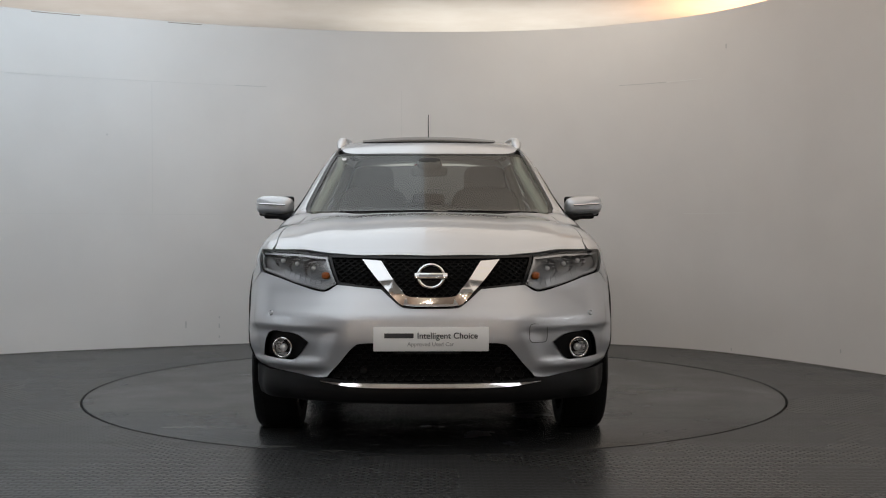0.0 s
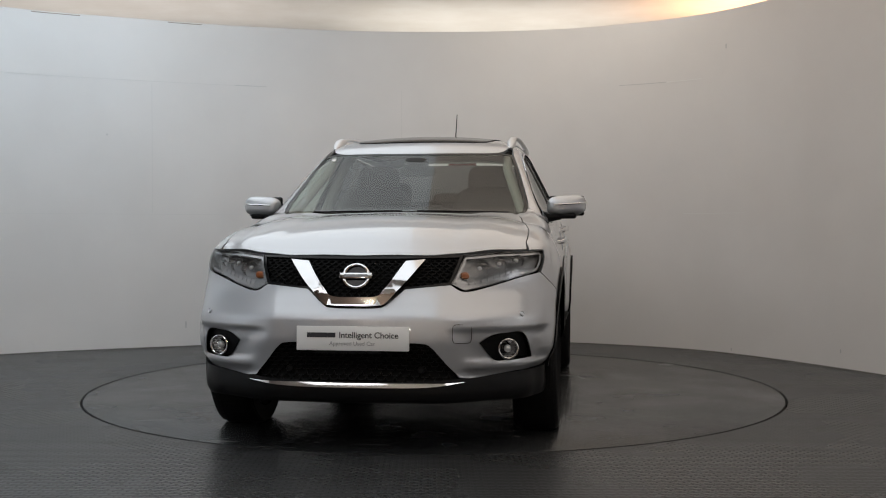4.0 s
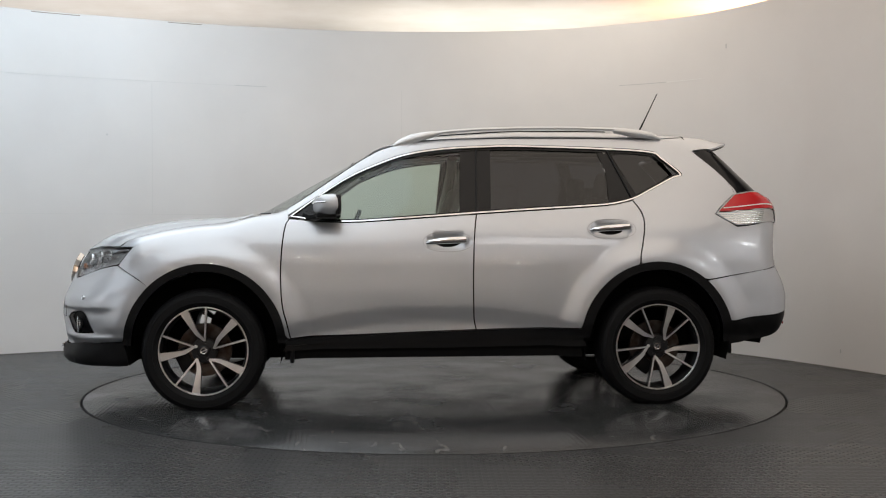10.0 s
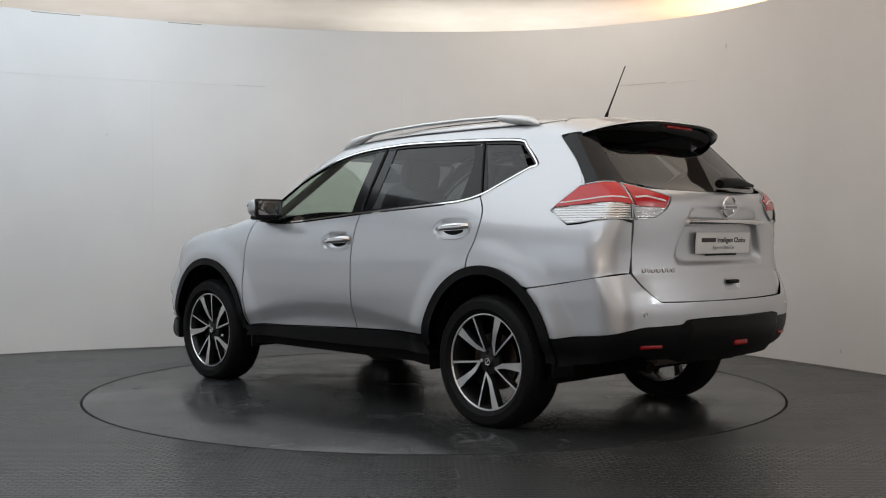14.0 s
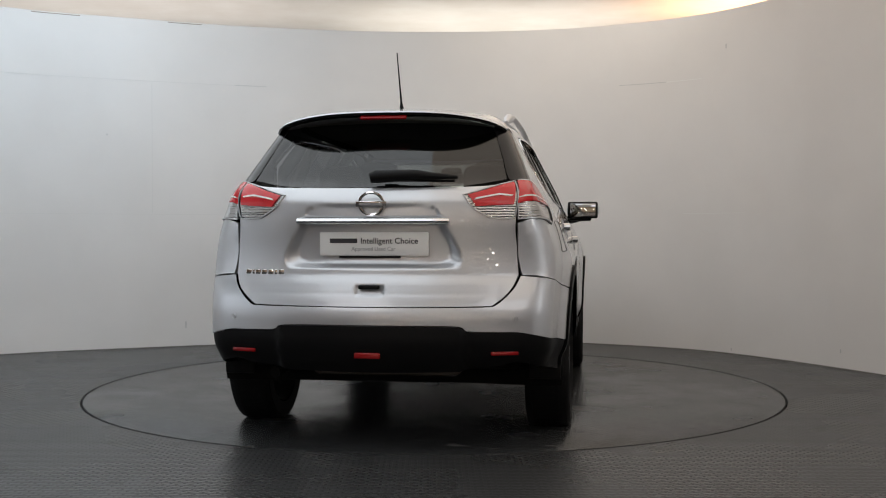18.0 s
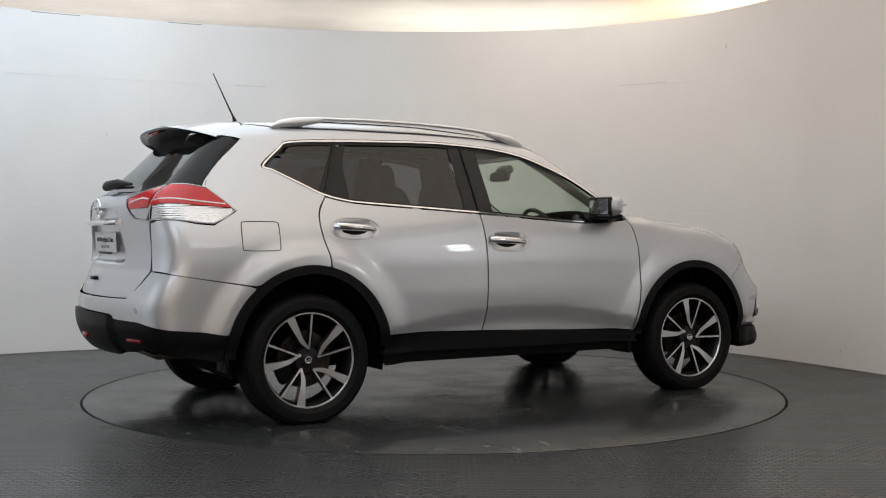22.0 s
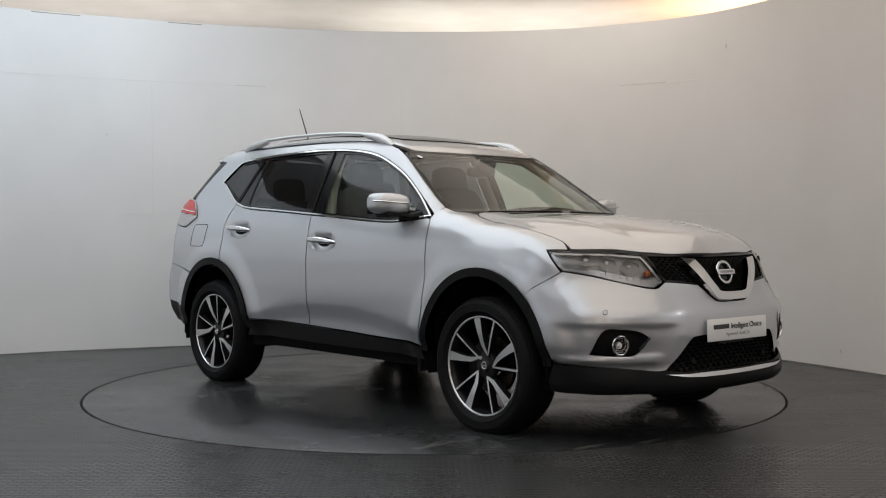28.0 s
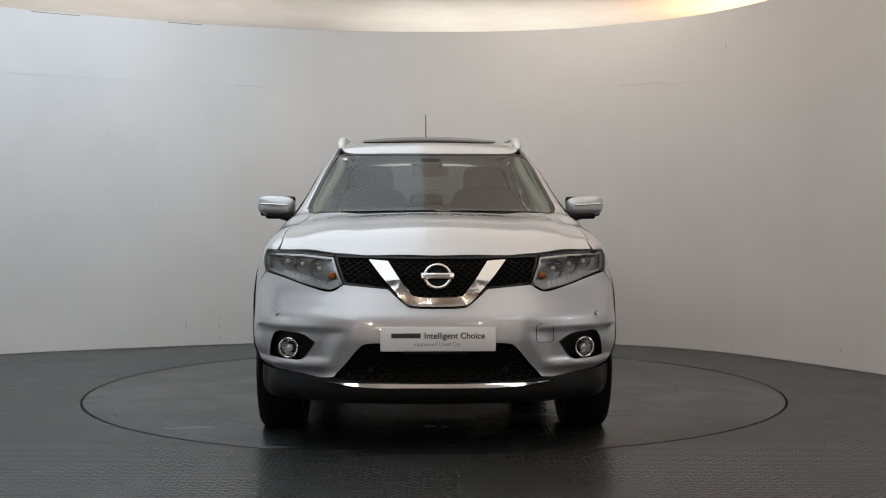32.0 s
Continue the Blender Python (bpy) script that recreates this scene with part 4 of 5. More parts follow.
def number_plate(m, label):
    """A flat show plate; its reading side looks along +x."""
    bm = bmesh.new()
    box(bm, -0.006, 0.0, -0.264, 0.264, -0.056, 0.056, 0.004)
    plate = part("show_plate", bm, WHITEPLATE, car, label, m=m)
    letters("Intelligent Choice", 0.276, INK, plate, pose(0.0012, 0.075, 0.014, 90, 0, 90), "plate_words", 0.0006)
    bm = bmesh.new()
    box(bm, 0.0, 0.0012, -0.214, -0.080, 0.004, 0.026, 0.0)
    part("plate_word_bar", bm, INK, plate, smooth=False)
    letters("Approved Used Car", 0.214, GREYINK, plate, pose(0.0012, -0.002, -0.024, 90, 0, 90), "plate_small_words")
    bm = bmesh.new()
    box(bm, -0.004, 0.0005, -0.17, 0.13, -0.067, -0.057)
    part("plate_holder", bm, PLASTIC, plate, smooth=False)
    return plate


number_plate(pose(2.309, 0, 0.553, 0, -2, 0), "white show plate with dark lettering")

# ---- the car's rear ----
def recess(p):
    y, z = np.abs(p[:, 1]), p[:, 2]
    rim = smin(smin((np.interp(z, [0.84, 1.12], [0.476, 0.336]) - y) * 0.9, z - 0.866, 0.09), 1.114 - z, 0.012)
    brow = smin(np.interp(z, [1.10, 1.166], [0.352, 0.300]) - y, 1.168 - z, 0.02)
    sunk = -0.008 * step(-0.004, 0.012, brow) * (z > 1.10) * step(-0.004, 0.03, 1.12 - z + 0.1)
    foot = -np.interp(z, [0.69, 0.76, 0.822], [0.014, 0.010, 0.0]) * step(0.67, 0.60, y)
    return sunk + foot - 0.040 * step(-0.004, 0.038, rim) - 0.012 * step(0.075, 0.055, y) * step(0.745, 0.76, z) * step(0.80, 0.785, z)


panel("tailgate", PAINT, car, REAR, both(B((0.0, 1.252), (0.30, 1.254), (0.55, 1.264), (0.664, 1.290, C), (0.680, 1.10), (0.685, 0.96), (0.693, 0.84, C), (0.662, 0.775), (0.590, 0.708), (0.54, 0.699), (0.30, 0.696), (0.0, 0.695))),
      gap=0.013, push=recess)
panel("rear_bumper", PAINT, car, REAR, both(B((0.0, 0.687), (0.30, 0.688), (0.54, 0.690), (0.597, 0.700), (0.672, 0.770), (0.705, 0.834, C)) + S((-2.05, 0.812), (-1.86, 0.780), (-1.676, 0.750, C)) + arch(-AXLE, 0.480, 0.508, 131, 163, 6)
      + S((-1.818, 0.502, C), (-1.98, 0.525)) + B((0.74, 0.566), (0.60, 0.575), (0.47, 0.580), (0.43, 0.600), (0.30, 0.606), (0.0, 0.606))), gap=0.028)
panel("rear_lower_fascia", PLASTIC, car, REAR, both(B((0.0, 0.602), (0.30, 0.602), (0.43, 0.597), (0.47, 0.577), (0.60, 0.571), (0.74, 0.562)) + S((-1.98, 0.521), (-1.814, 0.498, C), (-1.83, 0.36, C))
      + B((0.72, 0.42), (0.60, 0.405), (0.42, 0.395), (0.0, 0.39))), gap=0.03, flange=0.06, offset=-0.004, push=lambda p: 0.022 * step(0.47, 0.42, np.abs(p[:, 1])))
panel("rear_window", REARTINT, car, REAR, both(B((0.0, 1.60), (0.30, 1.595), (0.535, 1.575, C), (0.628, 1.30, C), (0.40, 1.262), (0.0, 1.257))), gap=0.05, flange=0, offset=-0.002, label="dark tinted rear window").visible_shadow = False
GARNISH = [(behind(y, 1.094) - (0.010, 0, 0)) for y in np.linspace(-0.372, 0.358, 17)]
bm = bmesh.new()
tube(bm, GARNISH, 0.021, 12, 0.75, up=(0, 0, 1))
part("tailgate_strip", bm, CHROME, car, "chrome strip over the plate")
emblem(car, pose(-2.285, -0.006, 1.176, 0, 8, 180), 0.065)
number_plate(pose(-2.252, -0.010, 0.985, 0, 3, 180), "white show plate with dark lettering")
for i, (y0, y1) in enumerate(((0.640, 0.612), (0.606, 0.594), (0.588, 0.560), (0.553, 0.525), (0.518, 0.490), (0.484, 0.470), (0.462, 0.432))):
    bm = bmesh.new()
    p = behind((y0 + y1) / 2, 0.850)
    box(bm, p[0] - 0.005, p[0] + 0.012, y1, y0, 0.838, 0.862, 0.003)
    part("model_badge_bar", bm, CHROME, car)
bm = bmesh.new()
box(bm, -2.326, -2.30, -0.050, 0.050, 0.772, 0.792, 0.006)
part("tailgate_release", bm, PLASTIC, car)
for s in (1, -1):
    panel("rear_pillar_trim", GLOSSBLACK, car, REAR, B((0.538, 1.578, C)) + S((-1.668, 1.543, C), (-1.80, 1.425), (-1.868, 1.335), (-1.885, 1.290, C)) + B((0.664, 1.292, C), (0.631, 1.300, C)), s, gap=0.035, flange=0.01)
    outer = B((0.678, 1.292, C)) + S((-1.886, 1.280, C), (-1.80, 1.208), (-1.746, 1.156, C), (-1.80, 1.118), (-1.872, 1.082, C), (-1.98, 1.092)) + B((0.688, 1.100, C), (0.686, 1.20))
    inner = B((0.666, 1.286, C), (0.55, 1.252), (0.430, 1.218, C), (0.476, 1.157), (0.556, 1.107, C), (0.62, 1.102), (0.674, 1.103, C))
    for shape, red, stripe in ((outer, B((0.676, 1.284, C)) + S((-1.885, 1.270, C), (-1.765, 1.168, C)) + B((0.684, 1.178, C)), S((-1.80, 1.190, C), (-1.795, 1.184, C)) + B((0.684, 1.202, C), (0.684, 1.209, C))),
                               (inner, B((0.662, 1.276, C), (0.55, 1.242), (0.456, 1.214, C), (0.497, 1.163, C), (0.668, 1.174, C)), B((0.487, 1.192, C), (0.482, 1.198, C), (0.60, 1.220, C), (0.664, 1.213, C), (0.664, 1.206, C), (0.60, 1.213, C)))):
        lamp = panel("tail_light", FACETS, car, REAR, shape, s, gap=0.025, flange=0.02, offset=0.004, label="red and clear tail light")
        panel("red_lens", REDLENS, lamp, REAR, red, s, gap=0.025, flange=0.006, offset=0.011, label="red lens")
        panel("light_bar", WHITEPLATE, lamp, REAR, stripe, s, gap=0.025, flange=0.003, offset=0.0135)
        band("lamp_rim", LAMPSILVER, lamp, REAR, shape, 0.001, 0.0055, s, offset=0.010, flange=0.006)
    p = behind(0.635, 0.472)
    bm = bmesh.new()
    box(bm, -0.006, 0.004, -0.066, 0.066, -0.009, 0.009, 0.004)
    part("reflector", bm, REFLECTOR, car, "red bumper reflector", m=pose(p[0], s * 0.635, 0.472, 0, 0, 180 - s * 18))
bm = bmesh.new()
box(bm, -2.368, -2.345, -0.062, 0.062, 0.450, 0.478, 0.006)
part("rear_fog_light", bm, REFLECTOR, car, "red rear fog light")

# roof spoiler: silver above, black beneath, with the high brake light
def spoiler():
    rows = []
    edge = ROUND.flat(side(-1.655, 1.552))[1]
    q = np.array([(-1.626, edge * k) for k in np.linspace(-1, 1, 33)])
    root, nrm = surface(ROUND, q)
    for (x0, y, z0), k in zip(root, np.abs(np.linspace(-1, 1, 33))):
        tip = -1.985 + 0.20 * k ** 4
        zt, yt = 1.647 - (1.647 - 1.570) * k ** 3, y * (1 - 0.03 * k)
        x1 = tip * 0.42 + x0 * 0.58
        rows.append([(x0, y, z0), (x1, y * 0.6 + yt * 0.4, z0 * 0.62 + zt * 0.38 + 0.006), (tip + 0.03, yt, zt + 0.002), (tip + 0.008, yt, zt), (tip, yt, zt - 0.008),
                     (tip + 0.006, yt * 0.995, zt - 0.020), (tip + 0.05, yt * 0.985, zt - 0.027 + 0.006 * k), (-1.85 + 0.09 * k, yt * 0.97, 1.622 - 0.050 * k ** 3), (-1.77 + 0.09 * k, yt * 0.97, 1.624 - 0.054 * k ** 3)])
    n = len(rows[0])
    verts = [v for r in rows for v in r]
    faces, mats = [], []
    for i in range(len(rows) - 1):
        for j in range(n - 1):
            faces.append((i * n + j, i * n + j + 1, (i + 1) * n + j + 1, (i + 1) * n + j))
            mats.append(0 if j < 4 else 1 if j < 6 else 2)
    faces += [tuple(range(n)), tuple(range((len(rows) - 1) * n, len(rows) * n))[::-1]]
    mats += [0, 0]
    me = mesh_of("spoiler", verts, faces, [PAINT, GLOSSBLACK, UNDERGREY], True, face_mats=mats)
    me.set_sharp_from_angle(angle=radians(32))
    ob = link("spoiler", me, car, "silver roof spoiler with a black underside")
    bm = bmesh.new()
    box(bm, -0.008, 0.006, -0.118, 0.118, -0.017, 0.017, 0.005)
    part("brake_light", bm, REFLECTOR, ob, "red high-level brake light", m=pose(-1.968, 0, 1.618, 0, 50, 0))


spoiler()

# rear wiper
bm = bmesh.new()
tube(bm, [(-2.238, 0.012, 1.298), (-2.232, -0.02, 1.306), (-2.222, -0.20, 1.313), (-2.195, -0.405, 1.302)], [0.026, 0.033, 0.028, 0.008], 12, 0.9)
wiper = part("rear_wiper", bm, PLASTIC, car, "black rear wiper")
bm = bmesh.new()
tube(bm, [(-2.200, -0.05, 1.290), (-2.198, -0.20, 1.288), (-2.180, -0.39, 1.286)], 0.006, 8)
part("wiper_blade", bm, RUBBER, wiper)

# ---- trim round the windows ----
SIDE_LOOP = S((0.872, 1.130, C), (0.692, 1.262), (0.518, 1.376), (0.345, 1.459), (0.172, 1.521), (-0.037, 1.558), (-0.297, 1.576), (-0.523, 1.583), (-1.079, 1.570), (-1.376, 1.552), (-1.450, 1.510), (-1.562, 1.404), (-1.500, 1.375),
              (-1.36, 1.305), (-1.235, 1.245), (-1.10, 1.212), (-0.95, 1.198), (-0.616, 1.177), (-0.244, 1.152), (0.167, 1.122), (0.507, 1.101), (0.72, 1.112))
for s in (1, -1):
    band("window_chrome", CHROME, car, ROUND, SIDE_LOOP, 0.002, 0.0105, s, offset=0.004, flange=0.008, label="chrome window surround")
    band("window_seal", GLOSSBLACK, car, ROUND, SIDE_LOOP, 0.0105, 0.023, s, offset=-0.006, flange=0)
    panel("mirror_sail", GLOSSBLACK, car, ROUND, S((0.845, 1.138, C), (0.72, 1.232, C), (0.70, 1.118, C), (0.76, 1.118)), s, offset=-0.004, flange=0)
    for (x0, z0), (x1, z1) in (((-0.252, 1.148), (-0.276, 1.570)), ((-1.228, 1.240), (-1.098, 1.566))):     # door edges run on up the pillars
        bm = bmesh.new()
        tube(bm, [side(x0 + (x1 - x0) * k / 8, z0 + (z1 - z0) * k / 8) * (1, s, 1) + (0, s * -0.003, 0) for k in range(9)], 0.005, 6)
        part("pillar_seam", bm, GAP, car)
    # door handles
    for x, z in ((-0.075, 0.990), (-1.075, 1.066)):
        bm = bmesh.new()
        y = side(x, z)[1]
        tube(bm, [(x + 0.128, side(x + 0.128, z)[1] - 0.006, z - 0.012), (x + 0.104, y + 0.013, z - 0.008), (x + 0.04, y + 0.027, z), (x - 0.04, y + 0.030, z + 0.005), (x - 0.102, y + 0.024, z + 0.008), (x - 0.120, y - 0.004, z + 0.008)],
             [0.010, 0.015, 0.018, 0.020, 0.020, 0.017], 12, 0.7, up=(0, 1, 0))
        bmesh.ops.transform(bm, matrix=Matrix.Diagonal((1, s, 1, 1)), verts=bm.verts[:])
        part("door_handle", bm, CHROME, car, "chrome door handle")
        bm = bmesh.new()
        loop = [(x - 0.002 + 0.150 * math.copysign(abs(math.cos(a)) ** 0.85, math.cos(a)), z - 0.005 + 0.060 * math.sin(a)) for a in np.linspace(0, 2 * math.pi, 33)]
        tube(bm, [side(round(u, 4), round(v, 4)) * (1, s, 1) for u, v in loop], 0.0012, 5)
        part("handle_cup_edge", bm, GREYINK, car)
    # roof rails
    bm = bmesh.new()
    tube(bm, [(x, s * 0.572, z) for x, z in ((0.02, 1.650), (-0.10, 1.668), (-0.25, 1.681), (-0.53, 1.693), (-0.88, 1.697), (-1.15, 1.692), (-1.22, 1.686))], 0.018, 12, 0.62)
    rail = part("roof_rail", bm, SATIN, car, "satin aluminium roof rail")
    for pts, rad in (([(0.235, 1.574), (0.19, 1.596), (0.12, 1.622), (0.04, 1.642), (-0.05, 1.658)], [0.010, 0.024, 0.030, 0.025, 0.015]),
                     ([(-1.16, 1.687), (-1.24, 1.676), (-1.32, 1.666), (-1.40, 1.655), (-1.465, 1.632)], [0.018, 0.024, 0.027, 0.022, 0.010])):
        bm = bmesh.new()
        tube(bm, [(x, s * 0.572, z) for x, z in pts], rad, 12, 1.0)
        part("rail_foot", bm, SATIN, rail)
    # door mirrors
    bm = bmesh.new()
    bmesh.ops.create_uvsphere(bm, u_segments=36, v_segments=24, radius=1)
    for v in bm.verts:
        x, y, z = v.co
        pw = lambda a, k: math.copysign(abs(a) ** k, a)
        x, y, z = pw(x, 0.55), pw(y, 0.62), pw(z, 0.62)
        wide = 1 - 0.18 * max(0, x) ** 2
        v.co = ((x * 0.082 if x > 0 else x * 0.062) + 0.61 - 0.02 * y, s * (0.940 + y * 0.116 * wide), 1.214 + z * 0.062 * wide + 0.006 * y)
    mirror = part("door_mirror", bm, PAINT, car, "silver door mirror with a black base", m=pose(0.026, -s * 0.004, -0.013))
    bm = bmesh.new()
    box(bm, 0.560, 0.680, 0.84 if s > 0 else -1.00, 1.00 if s > 0 else -0.84, 1.136, 1.168, 0.014)
    part("mirror_base", bm, PLASTIC, mirror)
    bm = bmesh.new()
    tube(bm, [(0.66, s * 0.90, 1.150), (0.70, s * 0.85, 1.140), (0.735, s * 0.80, 1.150)], [0.024, 0.026, 0.034], 10, 0.9)
    part("mirror_arm", bm, PLASTIC, mirror)
    bm = bmesh.new()
    box(bm, 0.534, 0.566, 0.832 if s > 0 else -1.046, 1.046 if s > 0 else -0.832, 1.154, 1.274, 0.014, seg=3)
    part("mirror_frame", bm, GLOSSBLACK, mirror)
    bm = bmesh.new()
    box(bm, 0.531, 0.5345, 0.848 if s > 0 else -1.030, 1.030 if s > 0 else -0.848, 1.168, 1.260, 0.001)
    part("mirror_glass", bm, material("mirror_glass", (0.5, 0.5, 0.52), 0.02, 1.0), mirror, "mirror glass")
    bm = bmesh.new()
    tube(bm, [(0.698, s * 0.87, 1.218), (0.699, s * 0.95, 1.222), (0.684, s * 1.02, 1.226), (0.62, s * 1.055, 1.230)], 0.006, 8)
    part("indicator", bm, CHROME, mirror)
    # mud flaps
    bm = bmesh.new()
    box(bm, 0.835, 0.860, min(s * 0.70, s * 0.885), max(s * 0.70, s * 0.885), 0.268, 0.42, 0.006)
    part("mud_flap", bm, PLASTIC, car)
    bm = bmesh.new()
    box(bm, -1.825, -1.805, min(s * 0.72, s * 0.88), max(s * 0.72, s * 0.88), 0.30, 0.48, 0.006)
    part("mud_flap", bm, PLASTIC, car)

# fuel flap seam on the right
bm = bmesh.new()
loop = smooth_line([((x, z), False) for x, z in ((-1.535, 1.096), (-1.625, 1.099), (-1.715, 1.096), (-1.727, 1.080), (-1.729, 1.02), (-1.727, 0.960), (-1.715, 0.945), (-1.625, 0.942), (-1.535, 0.945), (-1.523, 0.960), (-1.521, 1.02), (-1.523, 1.080))], 5)
tube(bm, [side(x, z) * (1, -1, 1) for x, z in [*loop, loop[0]]], 0.0026, 6)
part("fuel_flap_seam", bm, GAP, car)

# glass roof, windscreen border, aerial
panel("glass_roof", GLOSSBLACK, car, ROUND, both([(over(0.20, 0.0), False), (over(0.19, 0.30), False), (over(0.15, 0.43), C), (over(-0.5, 0.45), False), (over(-1.14, 0.43), C), (over(-1.17, 0.0), False)]), gap=0.05, offset=0.006, flange=0.008, label="dark panoramic glass roof")
SCREEN = both([(over(0.405, 0.0), False), (over(0.395, 0.28), False), (over(0.375, 0.50), False), (over(0.375, 0.598), C), (over(0.60, 0.657), False), (over(0.80, 0.706), False), (over(0.90, 0.716), False), (over(0.96, 0.706), False), (over(1.005, 0.676), False), (over(1.06, 0.50), False), (over(1.095, 0.25), False), (over(1.105, 0.0), False)])
band("windscreen_border", GLOSSBLACK, car, ROUND, SCREEN, 0.0, 0.015, offset=-0.002, flange=0)
panel("cowl", PLASTIC, car, ROUND, both([(over(1.085, 0.0), False), (over(1.07, 0.25), False), (over(1.035, 0.48), False), (over(0.985, 0.655), C), (over(1.085, 0.672), C), (over(1.12, 0.52), False), (over(1.14, 0.30), False), (over(1.145, 0.0), False)]), gap=0.05, offset=-0.016, flange=0)
for y0, y1 in ((0.10, 0.62), (-0.52, 0.02)):
    bm = bmesh.new()
    pts = [over(1.085 - 0.25 * y * y, y) + (0, 0, -0.002) for y in np.linspace(y0, y1, 7)]
    tube(bm, pts, 0.0045, 8)
    part("windscreen_wiper", bm, PLASTIC, car)
panel("roof_ditch", INNER, car, ROUND, both([(over(0.36, 0.0), False), (over(0.30, 0.55), False), (over(0.28, 0.59), C), (over(-0.5, 0.615), False), (over(-1.3, 0.60), False), (over(-1.62, 0.55), C), (over(-1.63, 0.0), False)]), gap=0.06, offset=-0.012, flange=0)
bm = bmesh.new()
tube(bm, [(-1.470, 0, 1.690), (-1.478, 0, 1.716), (-1.49, 0, 1.745), (-1.535, 0, 1.835), (-1.612, 0, 1.995)], [0.022, 0.012, 0.006, 0.0042, 0.003], 10)
part("aerial", bm, PLASTIC, car, "thin black roof aerial")
# dark inner shell that closes the gaps between the panels
def shell():
    xs = np.arange(-2.26, 2.24, 0.035)
    an = np.radians(np.arange(-138, 138.1, 4.0))
    X, A = np.meshgrid(xs, an, indexing="ij")
    q = np.stack([X.ravel(), 0.9 * A.ravel()], 1)
    p, n = surface(ROUND, q)
    p = p - n * (0.022 + 0.04 * (p[:, 0] < -1.95) + 0.02 * (p[:, 0] > 1.8))[:, None]
    na = len(an)
    keep = (p[:, 2] < np.where(p[:, 0] > 0.98, 1.25, 1.11)) & (p[:, 2] > 0.27)
    keep &= ~((p[:, 0] < -1.72) & (p[:, 2] < 0.47)) & ~((p[:, 0] > 1.72) & (p[:, 2] < 0.34))
    for ax in (AXLE, -AXLE):
        keep &= ~((np.hypot(p[:, 0] - ax, p[:, 2] - HUB) < 0.44))
    keep &= ~((p[:, 0] > 1.70) & (p[:, 2] > 0.74) & (np.abs(p[:, 1]) > 0.40) & (p[:, 2] < 0.97))
    faces = []
    for i in range(len(xs) - 1):
        for j in range(na - 1):
            f = (i * na + j, i * na + j + 1, (i + 1) * na + j + 1, (i + 1) * na + j)
            if all(keep[k] for k in f):
                faces.append(f)
    link("inner_body", mesh_of("inner_body", p, faces, INNER, True), car)


shell()
bm = bmesh.new()
box(bm, -0.90, 0.90, -0.66, 0.66, 0.27, 0.36, 0.02)
box(bm, -1.80, 2.02, -0.56, 0.56, 0.265, 0.38, 0.02)
box(bm, -2.15, -1.75, -0.62, 0.62, 0.39, 0.46, 0.02)
part("underbody", bm, INNER, car)
bm = bmesh.new()
box(bm, -2.08, -1.88, -0.40, 0.34, 0.335, 0.40, 0.03)
silencer = part("silencer", bm, material("exhaust_steel", (0.16, 0.13, 0.11), 0.5, 0.8), car, "dull steel exhaust silencer")
bm = bmesh.new()
tube(bm, [(-1.80, 0.38, 0.375), (-1.93, 0.44, 0.372), (-2.04, 0.49, 0.366), (-2.15, 0.51, 0.352)], [0.026, 0.026, 0.028, 0.029], 14)
part("tail_pipe", bm, INNER, car, "black tail pipe")
bm = bmesh.new()
tube(bm, [(-1.3525, -0.66, 0.33), (-1.3525, 0.66, 0.33)], 0.04, 12)
part("rear_axle", bm, INNER, car)
for ax in (AXLE, -AXLE):
    for s in (1, -1):
        bm = bmesh.new()
        ring0 = [(0.445, s * 0.885), (0.445, s * 0.55), (0.30, s * 0.52)]
        a0 = np.radians(np.linspace(-12, 192, 25))
        vs = [[bm.verts.new((ax + r * math.cos(a), y, HUB + r * math.sin(a))) for r, y in ring0] for a in a0]
        for a, b in zip(vs, vs[1:]):
            for j in range(2):
                bm.faces.new((a[j], a[j + 1], b[j + 1], b[j]))
        part("wheel_liner", bm, INNER, car)


